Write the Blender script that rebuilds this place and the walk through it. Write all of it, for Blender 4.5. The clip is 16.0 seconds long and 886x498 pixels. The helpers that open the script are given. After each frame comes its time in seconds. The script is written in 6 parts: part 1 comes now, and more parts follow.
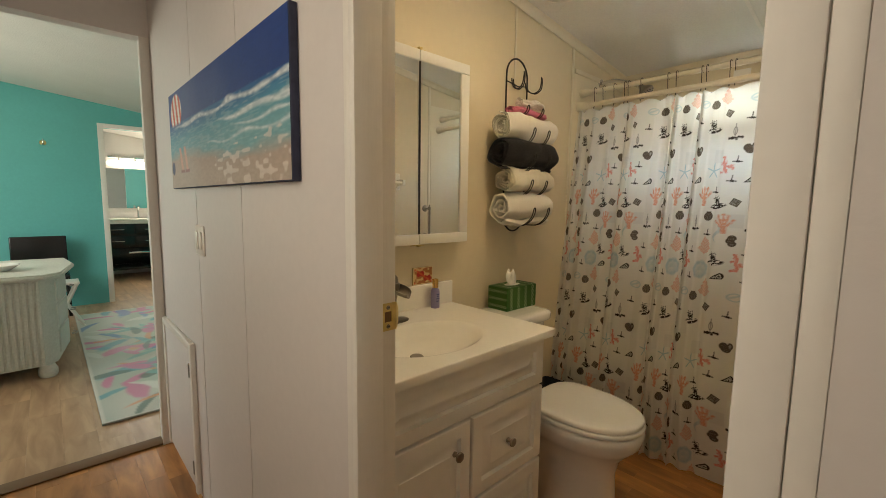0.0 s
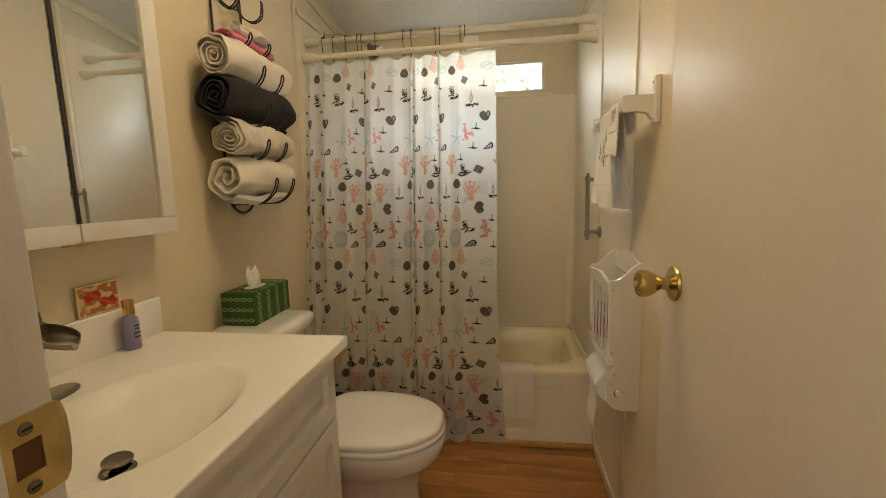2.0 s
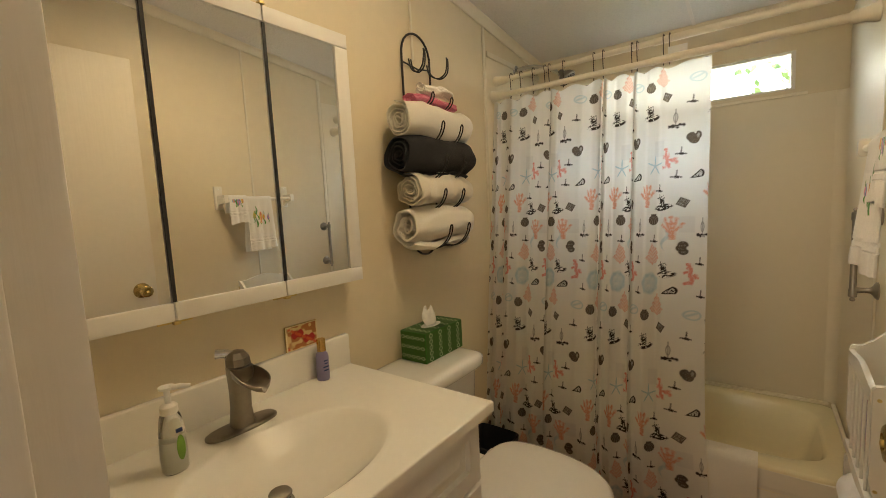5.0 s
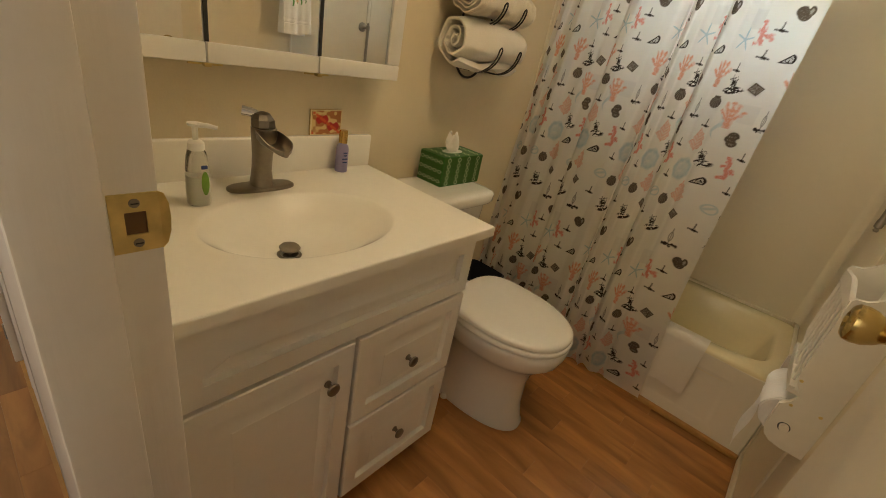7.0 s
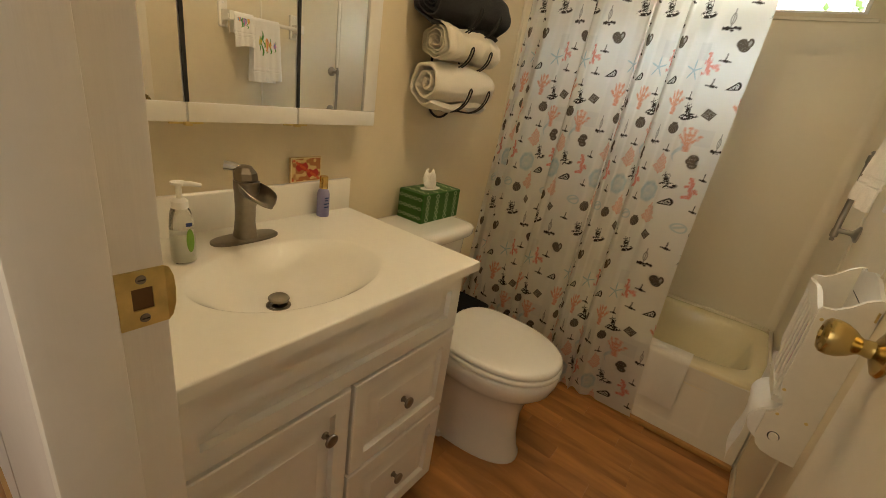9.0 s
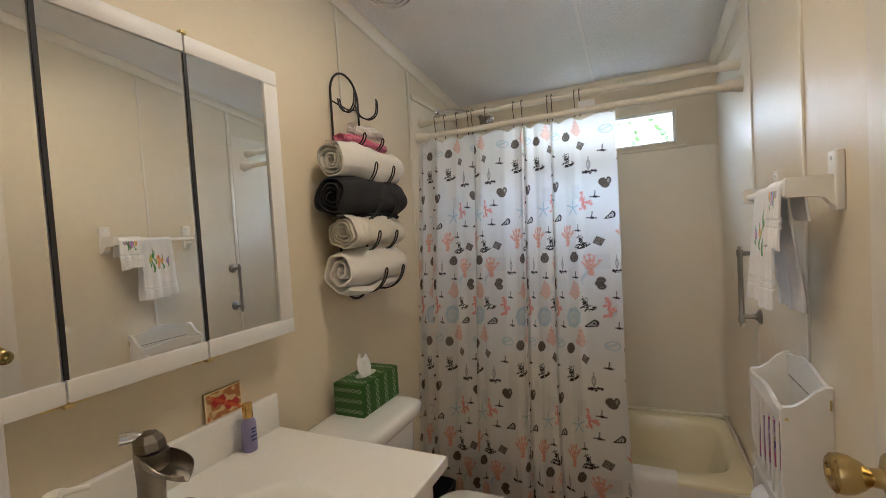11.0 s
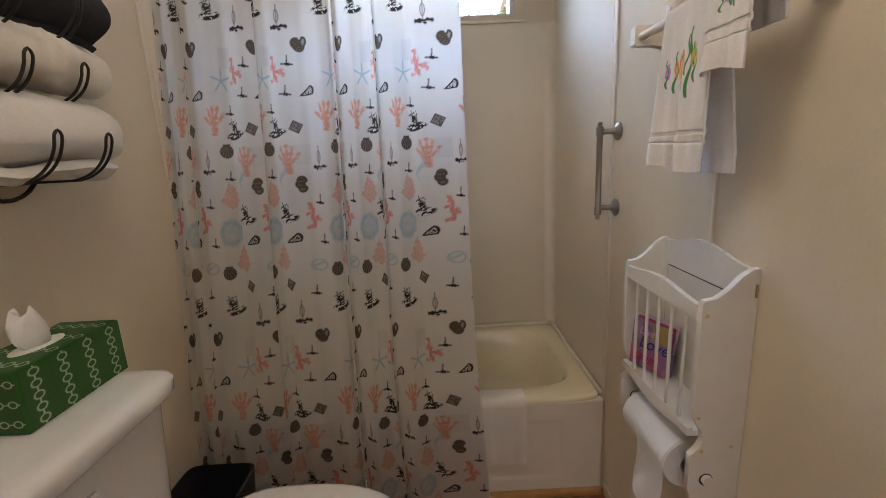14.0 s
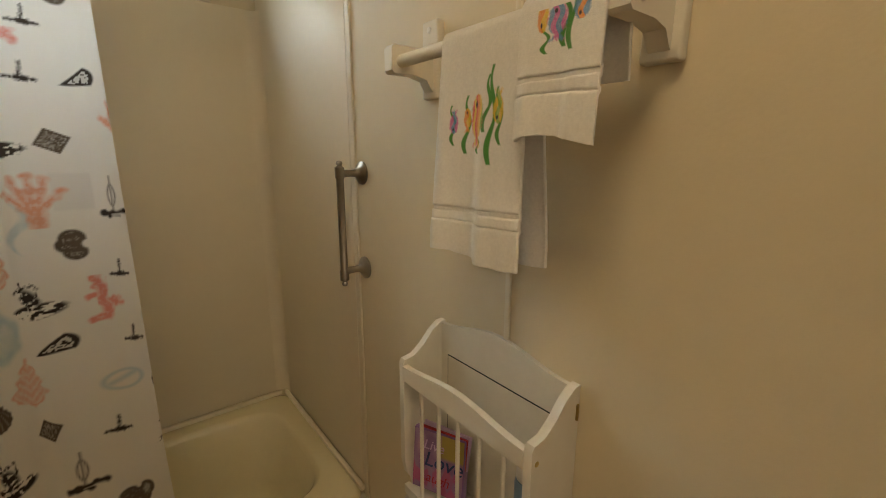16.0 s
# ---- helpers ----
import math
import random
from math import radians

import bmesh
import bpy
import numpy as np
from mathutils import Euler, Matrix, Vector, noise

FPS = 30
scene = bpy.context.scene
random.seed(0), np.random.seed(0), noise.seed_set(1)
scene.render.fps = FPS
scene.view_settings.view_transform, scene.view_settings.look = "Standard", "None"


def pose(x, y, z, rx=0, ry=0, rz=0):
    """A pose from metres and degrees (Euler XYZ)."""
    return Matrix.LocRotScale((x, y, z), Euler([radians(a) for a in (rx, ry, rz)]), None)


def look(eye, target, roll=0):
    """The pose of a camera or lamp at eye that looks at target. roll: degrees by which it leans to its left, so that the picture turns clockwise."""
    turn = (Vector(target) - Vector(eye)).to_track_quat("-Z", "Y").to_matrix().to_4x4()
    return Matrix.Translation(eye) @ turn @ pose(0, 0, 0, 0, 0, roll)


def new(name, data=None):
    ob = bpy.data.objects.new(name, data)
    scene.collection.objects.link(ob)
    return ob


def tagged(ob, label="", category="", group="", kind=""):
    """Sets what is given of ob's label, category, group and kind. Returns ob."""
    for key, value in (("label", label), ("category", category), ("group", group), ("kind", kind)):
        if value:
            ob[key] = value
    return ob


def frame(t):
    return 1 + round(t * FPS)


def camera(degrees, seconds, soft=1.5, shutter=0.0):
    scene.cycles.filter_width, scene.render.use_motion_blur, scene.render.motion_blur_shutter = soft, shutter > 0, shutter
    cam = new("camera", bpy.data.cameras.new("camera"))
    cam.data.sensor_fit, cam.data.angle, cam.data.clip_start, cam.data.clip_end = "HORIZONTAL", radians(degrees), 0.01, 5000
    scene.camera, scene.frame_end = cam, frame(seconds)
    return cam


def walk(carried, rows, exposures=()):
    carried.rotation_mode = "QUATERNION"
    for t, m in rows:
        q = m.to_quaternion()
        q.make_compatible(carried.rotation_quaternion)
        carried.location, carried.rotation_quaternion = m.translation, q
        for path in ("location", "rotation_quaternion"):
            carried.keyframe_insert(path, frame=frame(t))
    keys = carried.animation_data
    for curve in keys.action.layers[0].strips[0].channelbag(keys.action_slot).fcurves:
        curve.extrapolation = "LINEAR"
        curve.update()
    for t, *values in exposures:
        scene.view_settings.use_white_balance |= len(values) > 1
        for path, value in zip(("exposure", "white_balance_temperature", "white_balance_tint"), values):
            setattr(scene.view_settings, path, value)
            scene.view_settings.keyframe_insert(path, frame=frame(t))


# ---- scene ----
cam = camera(92.2, 16.0, soft=0.7)
PATH = [
    (0, (1.351, 0.09, 1.277), (-0.104, 1.444, 1.061), 0.7),
    (0.5, (1.155, 0.14, 1.261), (0.102, 1.823, 1.016), 0.7),
    (1, (1.033, 0.227, 1.223), (0.408, 2.111, 0.979), -1.2),
    (1.5, (0.939, 0.359, 1.187), (0.461, 2.284, 0.935), -3.0),
    (2, (0.954, 0.379, 1.205), (0.663, 2.338, 0.929), -1.5),
    (2.5, (0.979, 0.402, 1.268), (0.681, 2.36, 0.99), -1.5),
    (3, (1.024, 0.476, 1.352), (0.609, 2.411, 1.062), -1.8),
    (3.5, (1.017, 0.504, 1.356), (0.462, 2.406, 1.081), -2.1),
    (4, (1.04, 0.511, 1.353), (0.19, 2.302, 1.091), -3.0),
    (4.2, (1.051, 0.515, 1.349), (0.076, 2.243, 1.097), -3.4),
    (6.3, (1.08, 0.494, 1.292), (-0.266, 1.957, 1.072), 0.3),
    (6.5, (1.065, 0.484, 1.284), (-0.233, 1.957, 0.908), 3.5),
    (7, (1.08, 0.487, 1.241), (-0.014, 1.924, 0.382), 11.7),
    (7.5, (1.078, 0.479, 1.213), (0.145, 1.909, 0.172), 18.7),
    (8, (1.083, 0.469, 1.207), (0.223, 1.903, 0.11), 21.2),
    (8.5, (1.076, 0.47, 1.227), (0.185, 1.928, 0.187), 17.2),
    (9, (1.062, 0.463, 1.265), (0.0, 1.998, 0.545), 8.7),
    (9.5, (1.073, 0.499, 1.318), (-0.112, 2.047, 0.873), 2.7),
    (9.7, (1.065, 0.502, 1.348), (-0.142, 2.069, 1.058), 1.2),
    (11.8, (0.908, 0.483, 1.369), (0.447, 2.427, 1.272), -3.4),
    (12, (0.889, 0.471, 1.336), (0.536, 2.436, 1.208), -2.8),
    (12.5, (0.859, 0.447, 1.246), (0.675, 2.425, 1.018), -1.9),
    (13, (0.847, 0.515, 1.197), (0.755, 2.487, 0.881), -1.6),
    (13.5, (0.84, 0.743, 1.145), (0.769, 2.703, 0.755), -1.9),
    (14, (0.819, 0.999, 1.184), (0.833, 2.953, 0.759), -2.8),
    (14.5, (0.824, 1.176, 1.193), (1.342, 3.054, 0.739), -1.8),
    (15, (0.791, 1.247, 1.174), (1.814, 2.884, 0.65), -1.3),
    (15.5, (0.763, 1.272, 1.186), (1.87, 2.838, 0.619), -1.3),
    (16, (0.89, 1.389, 1.276), (2.101, 2.919, 0.836), 0.2),
]
EXPOSURES = [(0.0, 1.42, 7050, 5), (0.5, 1.52, 7450, 5), (1.0, 1.54, 7200, 6), (2.5, 1.54, 7150, 6), (4.2, 1.53, 7250, 6), (6.5, 1.46, 7150, 5), (7.5, 1.62, 7700, 5), (8.0, 1.66, 7700, 5), (8.5, 1.65, 7700, 5), (9.5, 1.56, 6800, 5), (12.0, 1.48, 5150, 14), (12.5, 1.42, 6200, 5), (13.0, 1.39, 6800, 5), (13.5, 1.44, 6000, 5), (14.0, 1.48, 5450, 16), (14.5, 1.46, 6150, 5), (15.0, 1.46, 7200, 5), (15.5, 1.40, 7400, 5), (16.0, 1.13, 7500, 6)]
walk(cam, [(t, look(eye, target, roll)) for t, eye, target, roll in PATH], EXPOSURES)

# light: daylight from the small window and the bedroom; hall fill and ceiling lamp are added
world = bpy.data.worlds.new("world")
scene.world = world
world.use_nodes = True
sky = world.node_tree.nodes.new("ShaderNodeTexSky")
sky.sky_type, sky.sun_disc = "NISHITA", False
sky.sun_elevation, sky.sun_rotation = radians(48), radians(60)
background = world.node_tree.nodes["Background"]
background.inputs["Strength"].default_value = 0.15
world.node_tree.links.new(sky.outputs[0], background.inputs["Color"])


def lamp(name, kind, m, power, color, **sizes):
    data = bpy.data.lights.new(name, kind)
    data.energy, data.color = power, color
    for key, value in sizes.items():
        if key == "size":
            data.size = value
        elif key == "size_y":
            data.shape, data.size_y = "RECTANGLE", value
        elif key == "angle":
            data.angle = value
    ob = new(name, data)
    ob.matrix_world = m
    return ob


lamp("sun", "SUN", look((5, -6, 9), (0, 0, 0)), 4.0, (1, 0.95, 0.88), angle=radians(0.6))
lamp("window_daylight", "AREA", look((0.6, 5.4, 3.9), (0.79, 3.0, 1.88)), 210, (0.60, 0.78, 1.0), size=5.0, size_y=1.9)
# unseen fill opposite the doorway, added to brighten low faces in the bathroom
lamp("hall_fill", "AREA", look((0.70, -0.50, 1.35), (0.70, 2.0, 0.62)), 4.1, (1.0, 0.89, 0.77), size=1.2, size_y=1.7)
lamp("bedroom_daylight", "AREA", look((-3.2, -1.9, 1.6), (-3.2, 1.0, 1.0)), 19, (1.0, 0.96, 0.88), size=1.6, size_y=1.3)
lamp("vanity_light", "AREA", look((-7.40, 1.24, 1.80), (-5.5, 1.24, 1.0)), 7, (1.0, 0.97, 0.9), size=0.6, size_y=0.1)
# assumed lamp, never in view: added to warm the upper walls and alcove
lamp("assumed_ceiling_lamp", "AREA", look((0.68, 1.42, 2.215), (0.68, 1.42, 0.0)), 1.7, (1.0, 0.74, 0.45), size=0.40)

# materials
def material(name, color, rough=0.5, metal=0.0, vary=0.06, grain=40.0, bump=0.05, bump_scale=120.0, coarse=3.0, rough_vary=0.1, transmit=0.0, coat=0.0, attribute="", sheen=0.0, per_object=0.0, streak=1.0, specular=0.5):
    m = bpy.data.materials.new(name)
    m.use_nodes = True
    nodes, link = m.node_tree.nodes, m.node_tree.links.new
    b = nodes["Principled BSDF"]
    b.inputs["Metallic"].default_value = metal
    b.inputs["Roughness"].default_value = rough
    b.inputs["Transmission Weight"].default_value = transmit
    b.inputs["Coat Weight"].default_value = coat
    b.inputs["Specular IOR Level"].default_value = specular
    b.inputs["Sheen Weight"].default_value = sheen
    coords = nodes.new("ShaderNodeTexCoord")
    fine, wide = nodes.new("ShaderNodeTexNoise"), nodes.new("ShaderNodeTexNoise")
    fine.inputs["Scale"].default_value, wide.inputs["Scale"].default_value = grain, coarse
    fine.inputs["Detail"].default_value = 4
    link(coords.outputs["Object"], fine.inputs["Vector"])
    link(coords.outputs["Object"], wide.inputs["Vector"])
    both = nodes.new("ShaderNodeMath")
    both.operation = "ADD"
    link(fine.outputs["Fac"], both.inputs[0])
    link(wide.outputs["Fac"], both.inputs[1])
    span = nodes.new("ShaderNodeMapRange")
    span.inputs["From Min"].default_value, span.inputs["From Max"].default_value = 0.6, 1.4
    span.inputs["To Min"].default_value, span.inputs["To Max"].default_value = 1 - vary, 1 + vary
    link(both.outputs[0], span.inputs["Value"])
    tint = nodes.new("ShaderNodeMix")
    tint.data_type, tint.blend_type = "RGBA", "MULTIPLY"
    tint.inputs["Factor"].default_value = 1
    tint.inputs["A"].default_value = (*color, 1)
    if attribute:
        source = nodes.new("ShaderNodeVertexColor")
        source.layer_name = attribute
        link(source.outputs["Color"], tint.inputs["A"])
    link(span.outputs["Result"], tint.inputs["B"])
    result = tint.outputs["Result"]
    if per_object:
        info = nodes.new("ShaderNodeObjectInfo")
        ran = nodes.new("ShaderNodeMapRange")
        ran.inputs["To Min"].default_value, ran.inputs["To Max"].default_value = 1 - per_object, 1 + per_object
        link(info.outputs["Random"], ran.inputs["Value"])
        again = nodes.new("ShaderNodeMix")
        again.data_type, again.blend_type = "RGBA", "MULTIPLY"
        again.inputs["Factor"].default_value = 1
        link(result, again.inputs["A"])
        link(ran.outputs["Result"], again.inputs["B"])
        result = again.outputs["Result"]
    link(result, b.inputs["Base Color"])
    if rough_vary:
        rr = nodes.new("ShaderNodeMapRange")
        rr.inputs["From Min"].default_value, rr.inputs["From Max"].default_value = 0.3, 0.7
        rr.inputs["To Min"].default_value, rr.inputs["To Max"].default_value = max(0, rough - rough_vary * rough), min(1, rough + rough_vary * rough)
        link(wide.outputs["Fac"], rr.inputs["Value"])
        link(rr.outputs["Result"], b.inputs["Roughness"])
    if bump:
        rel = nodes.new("ShaderNodeTexNoise")
        rel.inputs["Scale"].default_value, rel.inputs["Detail"].default_value = bump_scale, 5
        along = nodes.new("ShaderNodeMapping")
        along.inputs["Scale"].default_value = (1, 1, streak)
        link(coords.outputs["Object"], along.inputs["Vector"])
        link(along.outputs[0], rel.inputs["Vector"])
        bn = nodes.new("ShaderNodeBump")
        bn.inputs["Strength"].default_value, bn.inputs["Distance"].default_value = bump, 0.004
        link(rel.outputs["Fac"], bn.inputs["Height"])
        link(bn.outputs["Normal"], b.inputs["Normal"])
    return m


WALL = material("cream wall paint", (0.74, 0.65, 0.48), 0.42, vary=0.025, grain=25, bump=0.10, bump_scale=160, rough_vary=0, specular=0.22)
SURROUND = material("off-white tub surround panel", (0.82, 0.75, 0.61), 0.40, vary=0.015, bump=0.03, rough_vary=0, specular=0.25)
HALLWALL = material("off-white hall paint", (0.71, 0.66, 0.63), 0.5, vary=0.03, bump=0.10, bump_scale=150)
CEILING = material("textured ceiling board", (0.76, 0.74, 0.70), 0.8, vary=0.05, grain=90, bump=0.9, bump_scale=110)
TRIM = material("white trim paint", (0.80, 0.76, 0.70), 0.4, vary=0.03, bump=0.2, bump_scale=60, streak=0.08)
CREAMTRIM = material("cream trim paint", (0.78, 0.71, 0.57), 0.4, vary=0.03, bump=0.04)
DOORPAINT = material("brushed white door paint", (0.71, 0.64, 0.52), 0.40, vary=0.025, bump=0.14, bump_scale=90, rough_vary=0, streak=0.05, specular=0.12)
CABPAINT = material("white thermofoil", (0.80, 0.78, 0.74), 0.34, vary=0.02, bump=0.02)
MARBLE = material("cast white marble top", (0.85, 0.83, 0.77), 0.12, vary=0.02, bump=0.0, specular=0.13)
PORCELAIN = material("white glazed porcelain", (0.83, 0.81, 0.77), 0.10, vary=0.015, bump=0.0, coat=0.5)
SEATPLASTIC = material("white seat plastic", (0.82, 0.80, 0.76), 0.22, vary=0.015, bump=0.0)
TUBWHITE = material("cream enamel tub", (0.84, 0.755, 0.51), 0.16, vary=0.02, bump=0.0)
APRON = material("off-white tub apron", (0.81, 0.77, 0.66), 0.2, vary=0.02, bump=0.0)
SATIN = material("satin nickel bar", (0.36, 0.33, 0.29), 0.30, 1.0, vary=0.08, grain=80, bump=0.02)
NICKEL = material("brushed nickel", (0.27, 0.24, 0.20), 0.34, 1.0, vary=0.10, grain=80, bump=0.03)
BRASS = material("polished brass", (0.50, 0.38, 0.16), 0.17, 1.0, vary=0.28, grain=30, bump=0.0, rough_vary=0.4)
WORNBRASS = material("worn brass plate", (0.72, 0.56, 0.24), 0.36, 1.0, vary=0.3, grain=45, bump=0.08)
STEEL = material("grey steel screw", (0.35, 0.33, 0.31), 0.4, 1.0)
MIRROR = material("mirror glass", (0.90, 0.91, 0.90), 0.015, 1.0, vary=0.0, bump=0.0, rough_vary=0)
BLACKWIRE = material("black wrought wire", (0.025, 0.022, 0.02), 0.45, 0.3)
DARKGAP = material("dark gasket and gap shade", (0.02, 0.02, 0.02), 0.6)
RODPLASTIC = material("ivory rod plastic", (0.76, 0.70, 0.58), 0.35)
HOOKSTEEL = material("dark bronze hook", (0.10, 0.08, 0.06), 0.35, 0.8)
TOWELWHITE = material("white terry towel", (0.80, 0.76, 0.68), 0.95, vary=0.08, grain=260, bump=0.55, bump_scale=900, sheen=0.3)
TOWELCREAM = material("cream terry towel", (0.76, 0.70, 0.58), 0.95, vary=0.10, grain=260, bump=0.55, bump_scale=900, sheen=0.3)
TOWELDARK = material("charcoal terry towel", (0.016, 0.016, 0.019), 0.95, vary=0.25, grain=200, bump=0.55, bump_scale=900, sheen=0.04)
TOWELPINK = material("pink terry cloth", (0.62, 0.13, 0.22), 0.95, vary=0.12, grain=220, bump=0.55, bump_scale=900, sheen=0.3)
PAPER = material("white tissue paper", (0.84, 0.82, 0.78), 0.9, vary=0.03, grain=120, bump=0.3, bump_scale=200)
RACKPAINT = material("cream-white painted wood", (0.78, 0.74, 0.65), 0.45, vary=0.04, bump=0.06, bump_scale=90)
PVC = material("clear soap plastic", (0.95, 0.96, 0.94), 0.08, vary=0.02, bump=0.0, transmit=0.95)
SOAP = material("milky soap", (0.86, 0.86, 0.78), 0.3, bump=0.0)
PUMPWHITE = material("white pump plastic", (0.85, 0.84, 0.80), 0.3, bump=0.0)
LABELGREEN = material("green label", (0.18, 0.36, 0.05), 0.4, vary=0.2)
LABELBLUE = material("navy label print", (0.02, 0.05, 0.20), 0.4)
LAVENDER = material("lavender bottle", (0.30, 0.27, 0.48), 0.3, vary=0.05, bump=0.0)
GOLDCAP = material("gold cap", (0.75, 0.50, 0.18), 0.25, 1.0)
DARKPLASTIC = material("black plastic bin", (0.02, 0.02, 0.025), 0.4)
SWITCHIVORY = material("ivory switch plastic", (0.80, 0.75, 0.68), 0.35)
TEAL = material("turquoise wall paint", (0.12, 0.46, 0.44), 0.55, vary=0.05, bump=0.08)
BLACKGLOSS = material("black lacquer", (0.012, 0.011, 0.012), 0.22, vary=0.1)
WICKER = material("white wicker", (0.62, 0.62, 0.55), 0.6, vary=0.12, grain=60, bump=0.4, bump_scale=160)
CHROME = material("chrome", (0.75, 0.75, 0.75), 0.12, 1.0)
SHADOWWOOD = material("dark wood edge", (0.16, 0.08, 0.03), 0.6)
OAKTRIM = material("honey oak strip", (0.50, 0.27, 0.09), 0.45, vary=0.2, grain=30)
PAINTED = material("printed surface", (1, 1, 1), 0.55, vary=0.03, grain=300, bump=0.1, bump_scale=400, attribute="print")
EMBROIDERED = material("embroidered terry", (1, 1, 1), 0.95, vary=0.08, grain=260, bump=0.35, bump_scale=1000, attribute="print", sheen=0.3)


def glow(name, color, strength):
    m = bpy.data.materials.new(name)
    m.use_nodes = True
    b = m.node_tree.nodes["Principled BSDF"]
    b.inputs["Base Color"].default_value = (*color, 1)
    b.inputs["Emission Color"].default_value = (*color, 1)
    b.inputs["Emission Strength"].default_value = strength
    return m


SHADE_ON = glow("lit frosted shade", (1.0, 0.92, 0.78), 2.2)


def glass_material():
    m = bpy.data.materials.new("window glass")
    m.use_nodes = True
    b = m.node_tree.nodes["Principled BSDF"]
    b.inputs["Base Color"].default_value = (0.95, 0.98, 0.97, 1)
    b.inputs["Roughness"].default_value = 0.0
    b.inputs["Transmission Weight"].default_value = 1.0
    b.inputs["IOR"].default_value = 1.05
    return m


GLASS = glass_material()


def curtain_material():
    m = bpy.data.materials.new("printed translucent curtain")
    m.use_nodes = True
    nodes, link = m.node_tree.nodes, m.node_tree.links.new
    b = nodes["Principled BSDF"]
    b.inputs["Roughness"].default_value = 0.55
    colour = nodes.new("ShaderNodeVertexColor")
    colour.layer_name = "print"
    link(colour.outputs["Color"], b.inputs["Base Color"])
    through_cloth = nodes.new("ShaderNodeBsdfTranslucent")
    link(colour.outputs["Color"], through_cloth.inputs["Color"])
    clear = nodes.new("ShaderNodeBsdfRefraction")
    clear.inputs["IOR"].default_value, clear.inputs["Roughness"].default_value = 1.25, 0.85
    link(colour.outputs["Color"], clear.inputs["Color"])
    mix1, mix2 = nodes.new("ShaderNodeMixShader"), nodes.new("ShaderNodeMixShader")
    mix1.inputs[0].default_value, mix2.inputs[0].default_value = 0.64, 0.08
    link(b.outputs[0], mix1.inputs[1])
    link(through_cloth.outputs[0], mix1.inputs[2])
    link(mix1.outputs[0], mix2.inputs[1])
    link(clear.outputs[0], mix2.inputs[2])
    link(mix2.outputs[0], nodes["Material Output"].inputs["Surface"])
    return m


CURTAIN = curtain_material()


def wood_material(name, dark, light):
    m = bpy.data.materials.new(name)
    m.use_nodes = True
    nodes, link = m.node_tree.nodes, m.node_tree.links.new
    b = nodes["Principled BSDF"]
    coords, info = nodes.new("ShaderNodeTexCoord"), nodes.new("ShaderNodeObjectInfo")
    shift = nodes.new("ShaderNodeVectorMath")
    shift.operation = "MULTIPLY_ADD"
    shift.inputs[1].default_value = (1, 1, 1)
    spread = nodes.new("ShaderNodeVectorMath")
    spread.operation = "SCALE"
    spread.inputs["Scale"].default_value = 37
    joined = nodes.new("ShaderNodeCombineXYZ")
    for k in range(3):
        link(info.outputs["Random"], joined.inputs[k])
    link(joined.outputs[0], spread.inputs[0])
    link(coords.outputs["Object"], shift.inputs[0])
    link(spread.outputs[0], shift.inputs[2])
    stretch = nodes.new("ShaderNodeMapping")
    stretch.inputs["Scale"].default_value = (1.6, 8.5, 8.5)
    link(shift.outputs[0], stretch.inputs["Vector"])
    g = nodes.new("ShaderNodeTexNoise")
    g.inputs["Scale"].default_value, g.inputs["Detail"].default_value, g.inputs["Distortion"].default_value = 1.6, 7, 0.7
    link(stretch.outputs[0], g.inputs["Vector"])
    ramp = nodes.new("ShaderNodeValToRGB")
    ramp.color_ramp.elements[0].position, ramp.color_ramp.elements[0].color = 0.3, (*dark, 1)
    ramp.color_ramp.elements[1].position, ramp.color_ramp.elements[1].color = 0.7, (*light, 1)
    link(g.outputs["Fac"], ramp.inputs[0])
    ran = nodes.new("ShaderNodeMapRange")
    ran.inputs["To Min"].default_value, ran.inputs["To Max"].default_value = 0.80, 1.10
    link(info.outputs["Random"], ran.inputs["Value"])
    mul = nodes.new("ShaderNodeMix")
    mul.data_type, mul.blend_type = "RGBA", "MULTIPLY"
    mul.inputs["Factor"].default_value = 1
    link(ramp.outputs[0], mul.inputs["A"])
    link(ran.outputs["Result"], mul.inputs["B"])
    link(mul.outputs["Result"], b.inputs["Base Color"])
    b.inputs["Roughness"].default_value = 0.36
    bn = nodes.new("ShaderNodeBump")
    bn.inputs["Strength"].default_value, bn.inputs["Distance"].default_value = 0.15, 0.002
    link(g.outputs["Fac"], bn.inputs["Height"])
    link(bn.outputs["Normal"], b.inputs["Normal"])
    return m


FLOORWOOD = wood_material("honey oak laminate", (0.27, 0.112, 0.034), (0.59, 0.275, 0.09))
PALEWOOD = wood_material("pale laminate", (0.34, 0.20, 0.11), (0.56, 0.37, 0.22))

# building helpers
ORIGIN = {}


def thing(name, base, label, category, group="", kind="", move=(0, 0, 0)):
    """An empty at base that carries its parts; move sets the finished thing down elsewhere."""
    ob = new(name)
    ob.location = Vector(base) + Vector(move)
    ob.empty_display_size = 0.05
    ORIGIN[ob.name] = Vector(base)
    return tagged(ob, label, category, group, kind)


def finish(bm, name, mat, smooth=True, angle=40):
    bmesh.ops.recalc_face_normals(bm, faces=bm.faces)
    me = bpy.data.meshes.new(name)
    bm.to_mesh(me)
    bm.free()
    me.materials.append(mat)
    if smooth:
        me.shade_smooth()
        me.set_sharp_from_angle(angle=radians(angle))
    return me


